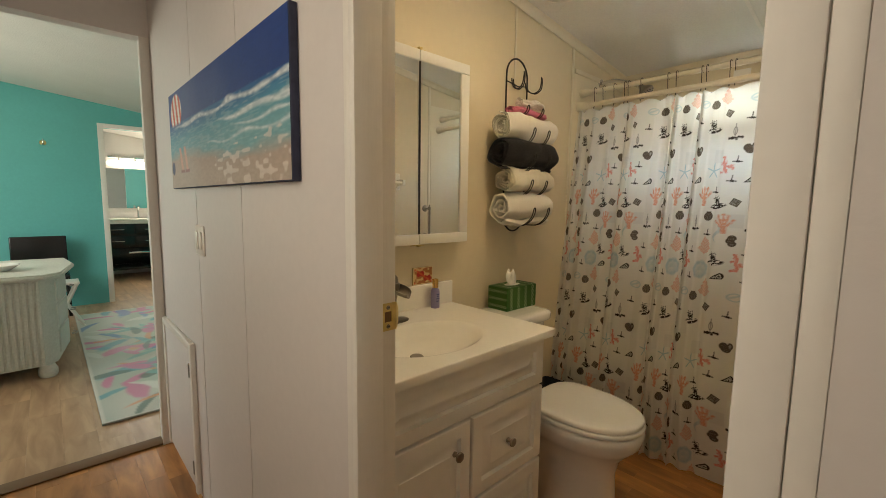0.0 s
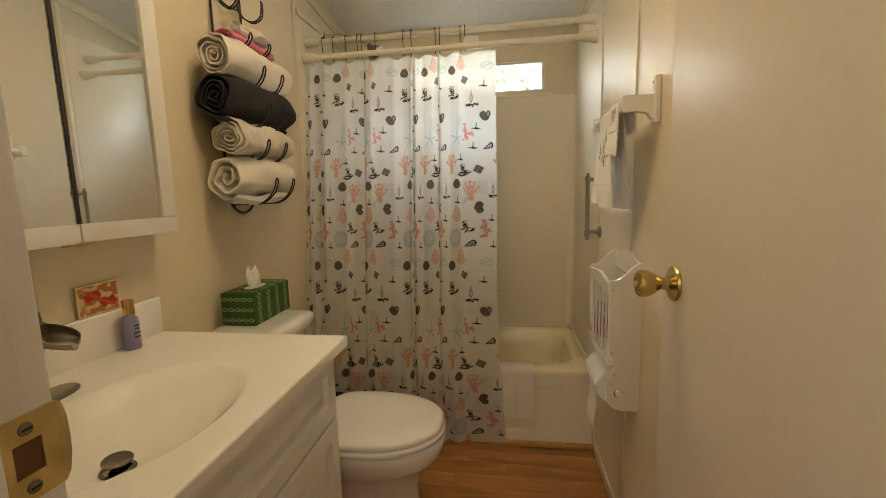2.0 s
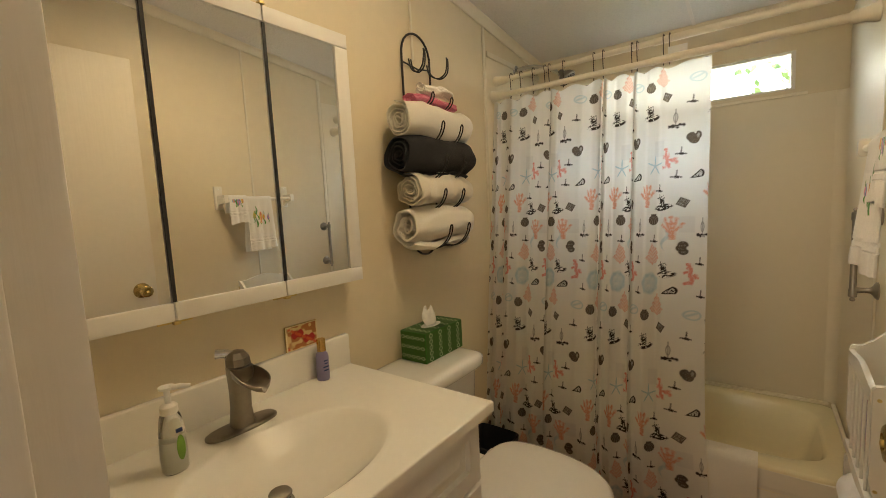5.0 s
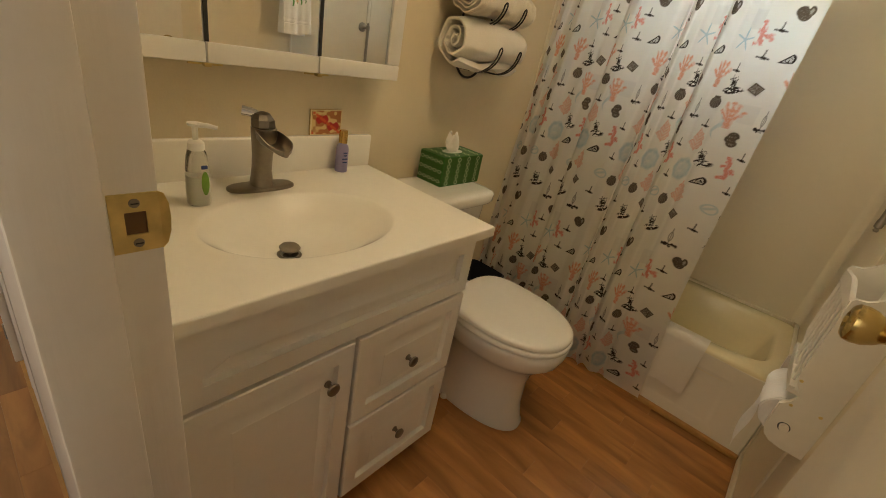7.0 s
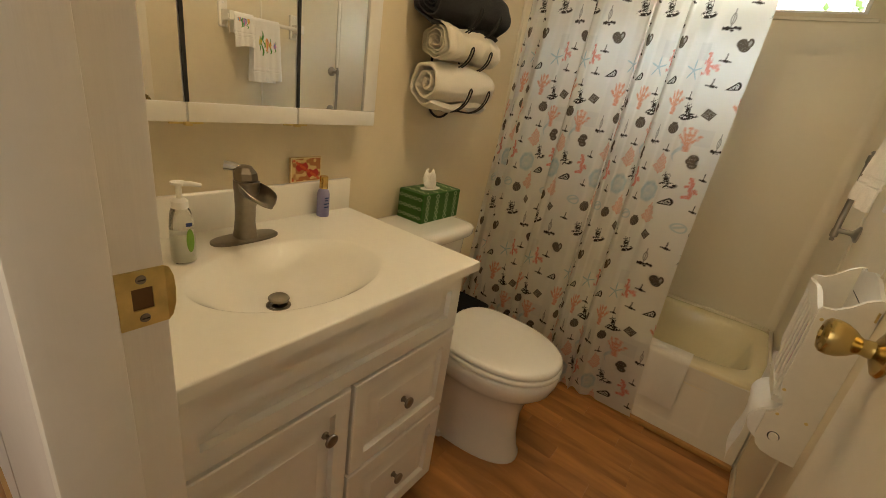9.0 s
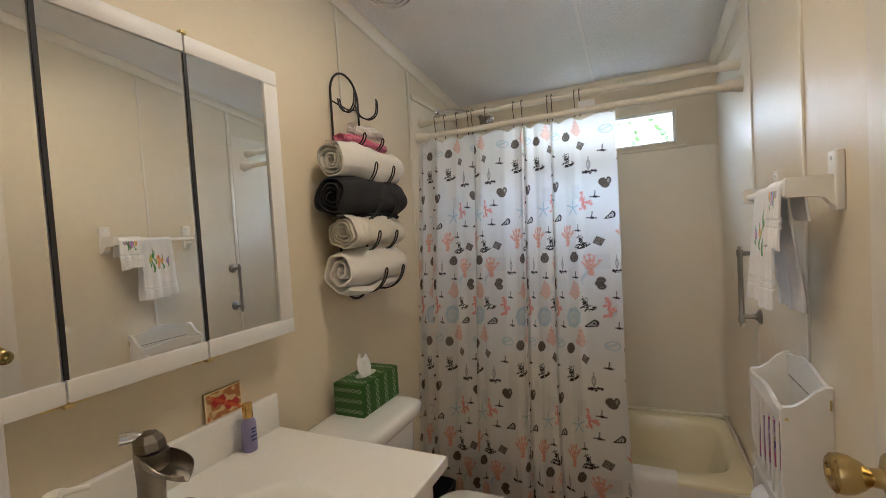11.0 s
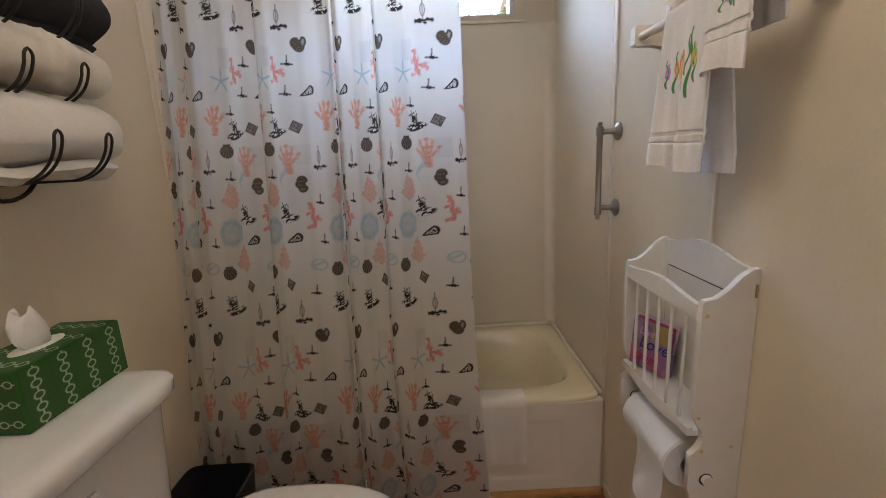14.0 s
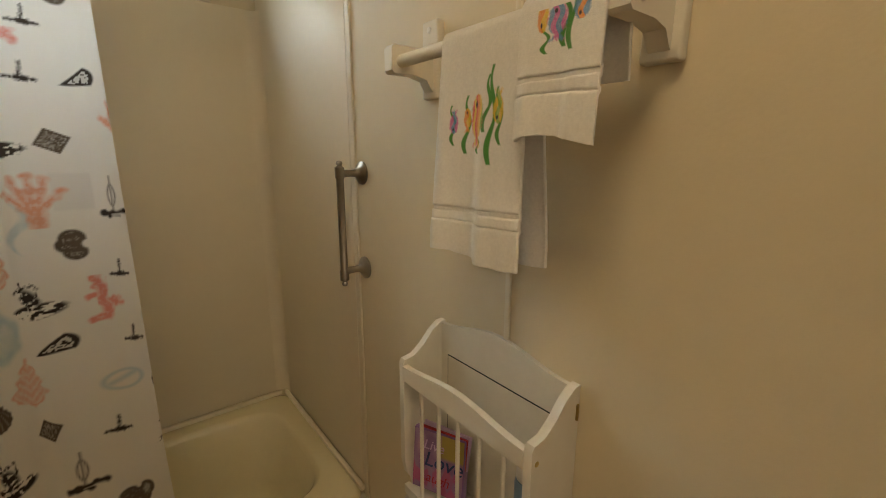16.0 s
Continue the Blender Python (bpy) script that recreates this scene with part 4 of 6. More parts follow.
# shower head on its arm
shower = thing("wall_shower", (0.0, 2.65, 1.93), "chrome wall shower on a curved arm over the tub", "shower")
part("arm", tube(smooth_path([(0.007, 2.655, 2.02), (0.10, 2.655, 2.02), (0.20, 2.655, 1.985), (0.25, 2.655, 1.95)], 4), 0.010, 12), CHROME, shower)
part("flange", lathe([(0, 0), (0.028, 0), (0.024, 0.008), (0, 0.012)], pose(0.0065, 2.655, 2.02, 0, 90, 0), 22), CHROME, shower)
headm = look((0.29, 2.655, 1.918), (0.20, 2.655, 2.02))
part("head", lathe([(0, 0.004), (0.042, 0.002), (0.045, -0.004), (0.040, -0.018), (0.018, -0.040), (0.012, -0.06), (0, -0.06)], headm, 28), NICKEL, shower)
for ring_r, count in ((0.012, 6), (0.024, 12), (0.035, 16)):
    for k in range(count):
        a = 2 * math.pi * k / count
        c = headm @ Vector((ring_r * math.cos(a), ring_r * math.sin(a), 0.004))
        part("nozzle", lathe([(0, 0), (0.0022, 0), (0.0016, 0.0025), (0, 0.003)], Matrix.Translation(c) @ headm.to_3x3().to_4x4(), 6), DARKGAP, shower)

# grab bar
grab = thing("grab_bar", (W, 2.271, 1.01), "short brushed nickel grab bar with round flanges", "grab bar")
GX = W - 0.056
part("bar", lathe([(0, -0.030), (0.005, -0.029), (0.0075, -0.024), (0.005, -0.019), (0.0105, -0.015), (0.0105, 0.006), (0.0085, 0.010), (0.0085, 0.215), (0.0105, 0.219), (0.0105, 0.240), (0.005, 0.244), (0.0075, 0.249), (0.005, 0.254), (0, 0.255)], pose(GX, 2.271, 1.004), 20), SATIN, grab)
for z in (1.010, 1.231):
    part("flange", lathe([(0, 0.0008), (0.026, 0.0008), (0.026, 0.005), (0.021, 0.009), (0.015, 0.012), (0.009, 0.018), (0.0075, 0.030), (0.009, 0.050), (0.009, 0.060)], pose(W, 2.271, z, 0, -90, 0), 26), SATIN, grab)

# wooden towel bar
TBX, TBZ = 1.277, 1.414
towel_bar = thing("towel_bar", (W, 1.78, 1.38), "white painted wooden towel bar on two brackets", "towel bar")
for y in (1.994, 1.613):
    part("wall_plate", box(W - 0.016, W - 0.0005, y - 0.021, y + 0.021, 1.364, 1.485, 0.004, 3), RACKPAINT, towel_bar)
    prof = [(0.016, 1.374), (0.020, 1.377), (0.030, 1.391), (0.052, 1.396), (0.091, 1.396), (0.095, 1.400), (0.095, 1.432), (0.091, 1.437), (0.016, 1.437)]
    part("arm", prism(prof, lambda a, b, c, y=y: Vector((W - a, y - 0.011 + c, b)), 0.022), RACKPAINT, towel_bar)
    for z in (1.380, 1.470):
        part("screw", lathe([(0, 0), (0.005, 0), (0.0045, 0.002), (0, 0.003)], pose(W - 0.016, y, z, 0, -90, 0), 14), PUMPWHITE, towel_bar)
part("bar", tube([(TBX, 1.600, TBZ), (TBX, 2.009, TBZ)], 0.0095, 18), RACKPAINT, towel_bar)

# magazine and paper rack
RX, RY0, RY1 = 1.257, 1.678, 1.967
rack = thing("magazine_rack", (W, 1.82, 0.515), "cream-white wooden magazine rack with a paper roll holder", "magazine rack")


def rack_side(y):
    prof = [(0.0, 0.975), (0.012, 0.974), (0.030, 0.962), (0.050, 0.940), (0.070, 0.925), (0.090, 0.922), (0.094, 0.916), (0.094, 0.720), (0.088, 0.690), (0.076, 0.670), (0.072, 0.655), (0.078, 0.640), (0.094, 0.622), (0.094, 0.552), (0.086, 0.530), (0.070, 0.518), (0.045, 0.513), (0.0, 0.513)]
    return prism(prof, lambda a, b, c: Vector((W - 0.001 - a, y + c, b)), 0.013)


def wave_plate(x, z0, z1, up, down, thick):
    n = 28
    top, low = [], []
    for k in range(n + 1):
        t = k / n
        bulge = 0.5 - 0.5 * math.cos(2 * math.pi * t)
        top.append((RY0 + 0.013 + (RY1 - RY0 - 0.013) * t, z1 + up * bulge))
        low.append((RY0 + 0.013 + (RY1 - RY0 - 0.013) * t, z0 - down * bulge))
    return prism(top + low[::-1], lambda a, b, c: Vector((x + c, a, b)), thick)


part("side_panel", rack_side(RY0), RACKPAINT, rack)
part("side_panel", rack_side(RY1), RACKPAINT, rack)
part("back_panel", wave_plate(W - 0.010, 0.60, 0.972, 0.022, 0.0, 0.008), RACKPAINT, rack, "wavy-topped back board")
part("back_inset", box(W - 0.0118, W - 0.0104, RY0 + 0.035, RY1 - 0.022, 0.66, 0.915), material("cream inset board", (0.74, 0.70, 0.60), 0.5), rack, "inset board")
# dark sheet under the inset; its rim puts the gap's shade into colour
part("inset_shade", box(W - 0.0113, W - 0.0102, RY0 + 0.0332, RY1 - 0.0202, 0.658, 0.9168), DARKGAP, rack, "thin dark edge painting the shade round the inset")
part("front_rail", wave_plate(RX + 0.001, 0.885, 0.912, 0.014, 0.0, 0.011), RACKPAINT, rack, "wavy front rail")
part("bottom_rail", wave_plate(RX + 0.001, 0.655, 0.672, 0.0, 0.014, 0.011), RACKPAINT, rack, "wavy lower rail")
part("shelf_board", box(RX + 0.012, W - 0.011, RY0 + 0.013, RY1, 0.655, 0.665), RACKPAINT, rack)
for k in range(5):
    y = RY0 + 0.05 + k * 0.0475
    part("spindle", tube([(RX + 0.0065, y, 0.670), (RX + 0.0065, y, 0.888)], 0.0035, 10), RACKPAINT, rack)
# no holes are cut: dark discs paint the shade round the rod ends
for y in (RY0 - 0.0012, RY1 - 0.0012):
    part("rod_gap_shade", tube([(RX + 0.036, y, 0.5705), (RX + 0.036, y + 0.0025, 0.5705)], 0.0128, 20), DARKGAP, rack, "dark disc for the shaded gap round the rod")
part("roll_rod", tube([(RX + 0.036, RY0 - 0.009, 0.572), (RX + 0.036, RY1 + 0.016, 0.572)], 0.010, 16), RACKPAINT, rack, "wooden roll rod")
for a, z in ((0.085, 0.895), (0.075, 0.632), (0.02, 0.638), (0.085, 0.70)):
    part("peg_hole", lathe([(0, 0), (0.004, 0), (0.0035, 0.0008), (0, 0.001)], pose(W - a, RY0, z, 90, 0, 0), 12), WORNBRASS, rack)
part("hanger", tube([(W - 0.006, RY0 - 0.001, 0.948), (W - 0.006, RY0 - 0.001, 0.925)], 0.0022, 8), WORNBRASS, rack, "small brass pin")

# paper roll
roll = thing("toilet_paper_roll", (RX + 0.036, 1.82, 0.52), "white toilet paper roll on the rack's rod", "paper roll")
rollm = pose(RX + 0.036, 1.727, 0.572 - 0.009, -90, 0, 0)
part("roll", lathe([(0.019, 0.0), (0.052, 0.0), (0.0535, 0.002), (0.0535, 0.186), (0.052, 0.188), (0.019, 0.188), (0.019, 0.0)], rollm, 36), PAPER, roll)
sheet = [(math.pi * (0.5 + 0.5 * k / 8), 0.0545 + 0.0012 * math.sin(k)) for k in range(9)]
line = [(RX + 0.036 + r * math.cos(a), 0.563 + r * math.sin(a)) for a, r in sheet] + [(RX - 0.019 + 0.004 * math.sin(k * 0.7), 0.563 - 0.019 * k) for k in range(1, 9)]
rows = []
for k, (x, z) in enumerate(line):
    nx, nz = (math.cos(sheet[k][0]), math.sin(sheet[k][0])) if k < 9 else (-1, 0)
    sway = 0.001 * math.sin(k * 0.9) * (k > 8)
    outer = [Vector((x + nx * 0.0014 + sway * math.sin(j * 1.3), 1.730 + 0.1075 * j / 5 - 0.0006 * max(0, k - 8), z + nz * 0.0014)) for j in range(6)]
    inner = [Vector((v.x - nx * 0.0008, v.y, v.z - nz * 0.0008)) for v in outer[::-1]]
    rows.append(outer + inner)
part("loose_sheet", loft(rows), PAPER, roll, "hanging loose sheet")

# packet and bottles in the rack
def packet_paint(u, v):
    rgb = np.tile(np.array((0.33, 0.19, 0.40)), (len(u), 1))
    rgb = blend(rgb, soft(0.52 - value_noise(u * 6, v * 6, 5), 0.3) * 0.6, (0.46, 0.30, 0.46))
    rgb = blend(rgb, soft(np.maximum(0.55 - u, 0.62 - v), 0.06), (0.50, 0.40, 0.12))
    rgb = blend(rgb, soft(0.5 - value_noise(u * 14, v * 5, 8) + 2.5 * np.maximum(0, np.abs(v - 0.18) - 0.14), 0.2) * 0.8, (0.55, 0.10, 0.24))
    return rgb


packet = thing("sachet_packet", (1.30, 1.915, 0.667), "purple fragrance packet standing in the rack", "packet")
pm = pose(1.302, 1.918, 0.668, 0, 6, 24)
bm = box(-0.012, 0.008, -0.052, 0.052, 0, 0.118, 0.003)
bmesh.ops.transform(bm, matrix=pm, verts=bm.verts)
part("bag", bm, material("purple foil", (0.28, 0.15, 0.40), 0.35, vary=0.15), packet)
me = painted_sheet("print", PAINTED, lambda u, v: (np.full_like(u, -0.0128), 0.050 - 0.100 * u, 0.002 + 0.114 * v), 80, 90, packet_paint)
ob = new("print", me)
ob.matrix_world = Matrix.Translation(-ORIGIN[packet.name]) @ pm
ob.parent = packet
LABELRED = material("red label print", (0.50, 0.03, 0.06), 0.4)
LABELPALE = material("pale label print", (0.72, 0.55, 0.78), 0.4)
for text, size, dy, dz, mat, name in (("Live", 0.026, 0.010, 0.082, LABELPALE, "pale lettering"), ("Love", 0.040, -0.010, 0.050, LABELBLUE, "dark lettering"), ("Laugh", 0.026, 0.006, 0.020, LABELRED, "red lettering")):
    words = bpy.data.curves.new("lettering", "FONT")
    words.body, words.size, words.align_x = text, size, "CENTER"
    words.extrude, words.shear = 0.0003, 0.25
    txt = new("lettering", words)
    mesh = txt.to_mesh().copy()
    bpy.data.objects.remove(txt)
    mesh.materials.append(mat)
    txt = new("lettering", mesh)
    txt.matrix_world = Matrix.Translation(-ORIGIN[packet.name]) @ pm @ Matrix.Translation((-0.0134, dy, dz)) @ Matrix.Rotation(radians(-90), 4, "Z") @ Matrix.Rotation(radians(90), 4, "X")
    txt.parent = packet
    tagged(txt, name)
for k, dz in enumerate((0.121, 0.126)):
    bm = box(-0.009 + 0.007 * k, -0.005 + 0.007 * k, -0.050, 0.046, 0.06, dz, 0.001)
    bmesh.ops.transform(bm, matrix=pm @ Matrix.Rotation(radians(2 + 2 * k), 4, "X"), verts=bm.verts)
    part("spare_sachet", bm, LABELPALE if k else LABELRED, packet, "folded sachet behind")
can = thing("spray_can", (1.312, 1.720, 0.666), "white spray can with a blue label inside the rack", "can")
part("can", lathe([(0, 0), (0.021, 0), (0.022, 0.003), (0.022, 0.15), (0.020, 0.158), (0.0, 0.16)], pose(1.312, 1.720, 0.6655), 28), material("pale blue label", (0.25, 0.38, 0.55), 0.35, vary=0.2, grain=14), can)
part("cap", lathe([(0, 0.16), (0.020, 0.16), (0.020, 0.19), (0.016, 0.202), (0.010, 0.207), (0, 0.208)], pose(1.312, 1.720, 0.6655), 28), PUMPWHITE, can, "white domed cap")

# shower curtain with a printed seaside pattern
CLOTH, CELL_W, CELL_H = 1.72, 0.265, 0.888
HEM, HEAD = 0.014, 1.826
MOTIFS = (("heart", 820, 105), ("boat", 800, 130), ("coral", 780, 140), ("star", 750, 152), ("cone", 828, 173), ("boat", 794, 172), ("fan", 733, 208), ("ink", 772, 222), ("rhomb", 805, 222), ("scallop", 750, 252), ("sail", 838, 268), ("snail", 808, 305), ("seahorse", 778, 290), ("orange", 750, 317), ("coral", 820, 352), ("ink", 780, 347), ("round", 745, 372), ("cone", 790, 385), ("boat", 838, 388), ("orange", 765, 412), ("fish", 825, 425), ("scallop", 735, 431), ("rhomb", 775, 453), ("boat", 815, 465), ("ink", 738, 481), ("sail", 790, 495), ("pale", 760, 120), ("pale", 812, 262), ("fan", 790, 268), ("boat", 762, 196), ("boat", 835, 330), ("boat", 752, 290))
SIZES = {"heart": 0.027, "boat": 0.019, "coral": 0.034, "star": 0.036, "cone": 0.028, "fan": 0.038, "ink": 0.037, "rhomb": 0.024, "scallop": 0.023, "sail": 0.034, "snail": 0.026, "seahorse": 0.038, "orange": 0.038, "round": 0.044, "fish": 0.036, "pale": 0.032}
INK, RED, ORANGE, BLUE, BROWN, GREY = (0.040, 0.030, 0.024), (0.78, 0.30, 0.25), (0.78, 0.38, 0.26), (0.50, 0.62, 0.66), (0.12, 0.09, 0.065), (0.60, 0.58, 0.57)


def capsule(p, q, ax, ay, bx, by, r):
    dx, dy = bx - ax, by - ay
    t = np.clip(((p - ax) * dx + (q - ay) * dy) / (dx * dx + dy * dy), 0, 1)
    return np.hypot(p - ax - t * dx, q - ay - t * dy) - r


def motif(kind, p, q, seed):
    """Mask and colour of one printed figure, p to the right and q up, both from -1 to 1."""
    r, a = np.hypot(p, q), np.arctan2(q, p)
    rough = value_noise(p * 5 + seed, q * 5, seed)
    fine = value_noise(p * 11 + seed, q * 11, seed + 3)
    if kind == "heart":
        d = np.minimum(np.hypot(p + 0.40, q - 0.05) - 0.56, np.hypot(p - 0.42, q - 0.18) - 0.50)
        d = np.minimum(d, np.maximum(np.hypot(p + 0.05, q + 0.15) - 0.72, q))
        d = np.maximum(d, 0.24 - np.hypot((p - 0.02) * 1.5, q - 0.62))
        curl = np.abs(np.hypot(p + 0.38, q - 0.08) - 0.30)
        tone = np.where(d > -0.13, 1.0, 0.60 + 0.35 * fine) * (1 - 0.45 * soft(np.hypot((p - 0.40) * 1.5, q - 0.15) - 0.30, 0.3))
        return soft(d, 0.16) * np.maximum(tone, soft(curl - 0.05, 0.1)), BROWN
    if kind == "snail":
        d = np.minimum(np.hypot(p + 0.08, (q - 0.38) * 1.05) - 0.58, np.hypot(p + 0.02, (q + 0.42) * 1.1) - 0.54)
        d = np.maximum(np.minimum(d, np.hypot(p + 0.42, q) - 0.42), 0.34 - np.hypot(p - 0.62, (q - 0.02) * 1.1))
        return soft(d, 0.16) * np.where(d > -0.15, 1.0, 0.58 + 0.35 * fine + 0.10 * np.sin(q * 14)), BROWN
    if kind == "coral":
        d = np.minimum(capsule(p, q, -0.20, 0.95, 0.05, -0.85, 0.20), np.minimum(capsule(p, q, 0.0, 0.0, 0.78, -0.35, 0.13), capsule(p, q, -0.1, 0.35, -0.55, 0.15, 0.13)))
        d = np.minimum(d, np.minimum(capsule(p, q, 0.0, -0.75, -0.5, -0.95, 0.13), capsule(p, q, 0.55, -0.25, 0.80, 0.0, 0.08)))
        return soft(d + (rough - 0.5) * 0.30, 0.2) * (0.50 + 0.5 * fine), RED
    if kind == "fan":
        d = capsule(p, q, 0.05, -0.95, 0.0, -0.30, 0.22)
        for k, (x, y, w) in enumerate(((-0.88, 0.30, 0.10), (-0.52, 0.80, 0.13), (-0.08, 1.0, 0.14), (0.38, 0.88, 0.13), (0.82, 0.42, 0.11))):
            d = np.minimum(d, capsule(p, q, -0.12 + 0.06 * k, -0.40, x, y, w))
        return soft(d + (rough - 0.5) * 0.22, 0.22) * (0.50 + 0.45 * fine), ORANGE
    if kind == "orange":
        width = (0.66 - 0.42 * np.clip(q, -0.6, 1)) * (0.72 + 0.28 * np.abs(np.sin(q * 6.5 + 0.5)))
        d = np.maximum(np.abs(p - 0.06 * np.sin(q * 5)) - width * np.clip((1.0 - np.abs(q)) * 2.2, 0, 1), np.abs(q) - 1)
        veins = np.abs(np.sin((np.abs(p) * 0.9 - q) * 9)) * 0.35 + 0.25 * fine
        return soft(d + (rough - 0.5) * 0.2, 0.16) * np.where(d > -0.10, 0.62, 0.16 + veins * 0.75), ORANGE
    if kind == "star":
        d = r - (0.16 + 0.84 * (0.5 + 0.5 * np.cos(5 * (a - 0.3))) ** 7)
        return soft(d, 0.2) * 0.95, BLUE
    if kind == "cone":
        t = (p * 0.9 + q * 0.35 + 1) / 2
        side = np.abs(q * 0.9 - p * 0.35)
        d = np.maximum(side - 0.60 * np.clip(t, 0, 1) ** 0.8, np.maximum(-t, np.hypot((t - 0.3) * 1.1, side) - 0.68))
        return soft(d, 0.10) * np.where((d < -0.13) & (fine > 0.38), 0.25, 1.0), INK
    if kind == "rhomb":
        d = np.abs(p * 0.85 + q * 0.3) + np.abs(q * 0.9 - 0.25 * p) - 0.8
        return soft(d, 0.12) * np.where(d > -0.15, 1.0, 0.45 + 0.4 * fine), BROWN
    if kind == "scallop":
        d = np.minimum(np.hypot(p / 0.98, (q + 0.08) / 0.80) - 1 + 0.03 * np.cos(15 * a), np.maximum(np.abs(p) - 0.50, np.abs(q - 0.62) - 0.20))
        ribs = 0.80 + 0.20 * np.cos(22 * np.arctan2(p, 0.95 - q))
        return soft(d, 0.18) * np.where(d > -0.14, 1.0, ribs), BROWN
    if kind == "sail":
        lens = np.maximum(np.hypot(p - 0.95, q - 0.1) - 1.1, np.hypot(p + 0.75, q - 0.1) - 1.0)
        line = np.minimum(np.abs(lens + 0.03) - 0.05, capsule(p, q, 0.05, -0.8, 0.05, 1.0, 0.05))
        hull = np.minimum(capsule(p, q, -0.5, -0.78, 0.75, -0.72, 0.12), capsule(p, q, -0.2, -0.9, 0.3, -0.92, 0.08))
        return np.maximum(soft(line + 0.02, 0.10) * 0.7, soft(hull + (rough - 0.5) * 0.2, 0.15)), INK
    if kind == "ink":
        streak = value_noise((p + q * 0.3) * 2.6 + seed, (q - p * 0.25) * 10, seed + 5) * 0.62 + fine * 0.38
        hull = np.hypot(p * 0.88, (q + 0.42 - 0.12 * p) * 2.7) - 0.86
        rig = np.hypot((p + 0.10 + 0.35 * q) * 1.7, (q - 0.12) * 1.5) - 0.62
        lines = np.minimum(np.minimum(capsule(p, q, -0.15, -0.3, -0.45, 0.80, 0.035), capsule(p, q, 0.15, -0.3, 0.20, 0.55, 0.03)), capsule(p, q, -0.75, 0.45, 0.10, 0.72, 0.035))
        return np.maximum(np.maximum(soft(hull, 0.3) * soft(0.45 - streak, 0.10), soft(rig, 0.4) * soft(0.40 - streak, 0.10) * 0.85), soft(lines + (fine - 0.5) * 0.16, 0.09) * 0.85), INK
    if kind == "boat":
        d = np.minimum(capsule(p, q, -0.8, -0.25, 0.8, -0.4, 0.09), capsule(p, q, 0.0, -0.3, 0.1, 0.9, 0.07))
        d = np.minimum(d, capsule(p, q, -0.1, -0.3, 0.3, -0.35, 0.2)) + (fine - 0.5) * 0.15
        return soft(d, 0.22), INK
    if kind == "round":
        return soft(r - 0.92 + 0.05 * np.cos(7 * a), 0.2) * (0.22 + 0.30 * rough + 0.30 * soft(np.abs(r - 0.72) - 0.14, 0.25)), BLUE
    if kind == "fish":
        d = np.minimum(np.abs(np.hypot(p, q * 1.8) - 0.8) - 0.10, capsule(p, q, -0.6, -0.1, 0.5, 0.25, 0.09))
        return soft(d, 0.2) * 0.6, BLUE
    if kind == "seahorse":
        d = np.abs(p - 0.35 * np.sin(q * 3.2)) - 0.26 * (1.1 - np.abs(q))
        d = np.maximum(d, np.abs(q) - 1)
        return soft(d, 0.2) * (0.3 + 0.35 * rough), BLUE
    return soft(np.maximum(np.abs(p) - 0.75, np.abs(q) - 0.9), 0.12) * 0.20, GREY


def curtain_paint(nu, nv):
    def paint(u, v):
        s, z = (1 - u) * CLOTH, HEM + v * (HEAD - HEM)
        s2, z2 = s.reshape(nv, nu)[0], z.reshape(nv, nu)[:, 0]
        rgb = np.tile(np.array((0.85, 0.825, 0.78)), (nv, nu, 1))
        for i in range(-1, 8):
            for j in range(-1, 3):
                for k, (kind, px, py) in enumerate(MOTIFS):
                    s0 = (850 - px) * 0.00212 + i * CELL_W
                    z0 = 1.536 - (py - 105) * 0.00208 - (j - 1) * CELL_H - CELL_H
                    size = SIZES[kind] * 1.06
                    cols = np.nonzero(np.abs(s2 - s0) < size * 1.15)[0]
                    lines = np.nonzero(np.abs(z2 - z0) < size * 1.15)[0]
                    if len(cols) < 2 or len(lines) < 2:
                        continue
                    block = np.ix_(lines, cols)
                    p = np.broadcast_to((s0 - s2[cols]) / size, (len(lines), len(cols))).ravel()
                    q = np.broadcast_to(((z2[lines] - z0) / size)[:, None], (len(lines), len(cols))).ravel()
                    mask, colour = motif(kind, p, q, k)
                    mask = np.clip(mask * 1.35, 0, 1)
                    old = rgb[block].reshape(-1, 3)
                    rgb[block] = blend(old, mask, colour).reshape(len(lines), len(cols), 3)
        return rgb.reshape(-1, 3)
    return paint


# how far along the rod each length of cloth hangs: flat faces with deep tucks between them
HANG = ((0.0, 0.917), (0.064, 0.868), (0.148, 0.772), (0.225, 0.722), (0.329, 0.656), (0.413, 0.650), (0.490, 0.596), (0.594, 0.536), (0.678, 0.530), (0.755, 0.509), (0.859, 0.430), (0.943, 0.347), (1.020, 0.302), (1.124, 0.293), (1.208, 0.227), (1.285, 0.177), (1.389, 0.092), (1.473, 0.080), (1.550, 0.070), (1.650, 0.014), (1.720, 0.008))
LINE = np.linspace(-0.05, CLOTH + 0.05, 1820)
EVEN = np.ones(25) / 25
HANG_X = np.interp(LINE, [a for a, b in HANG], [b for a, b in HANG])
HANG_X[12:-12] = np.convolve(HANG_X, EVEN, "valid")
SLOPE = np.clip(np.abs(np.gradient(HANG_X, LINE)), 0, 1)
DEPTH = np.cumsum(np.sqrt(1 - SLOPE ** 2) * np.sign(np.sin(LINE * 47.2 + 0.6))) * (LINE[1] - LINE[0]) * 0.7
DEPTH = DEPTH - np.convolve(np.pad(DEPTH, 150, "edge"), np.ones(301) / 301, "valid")
DEPTH[12:-12] = np.convolve(DEPTH, EVEN, "valid")


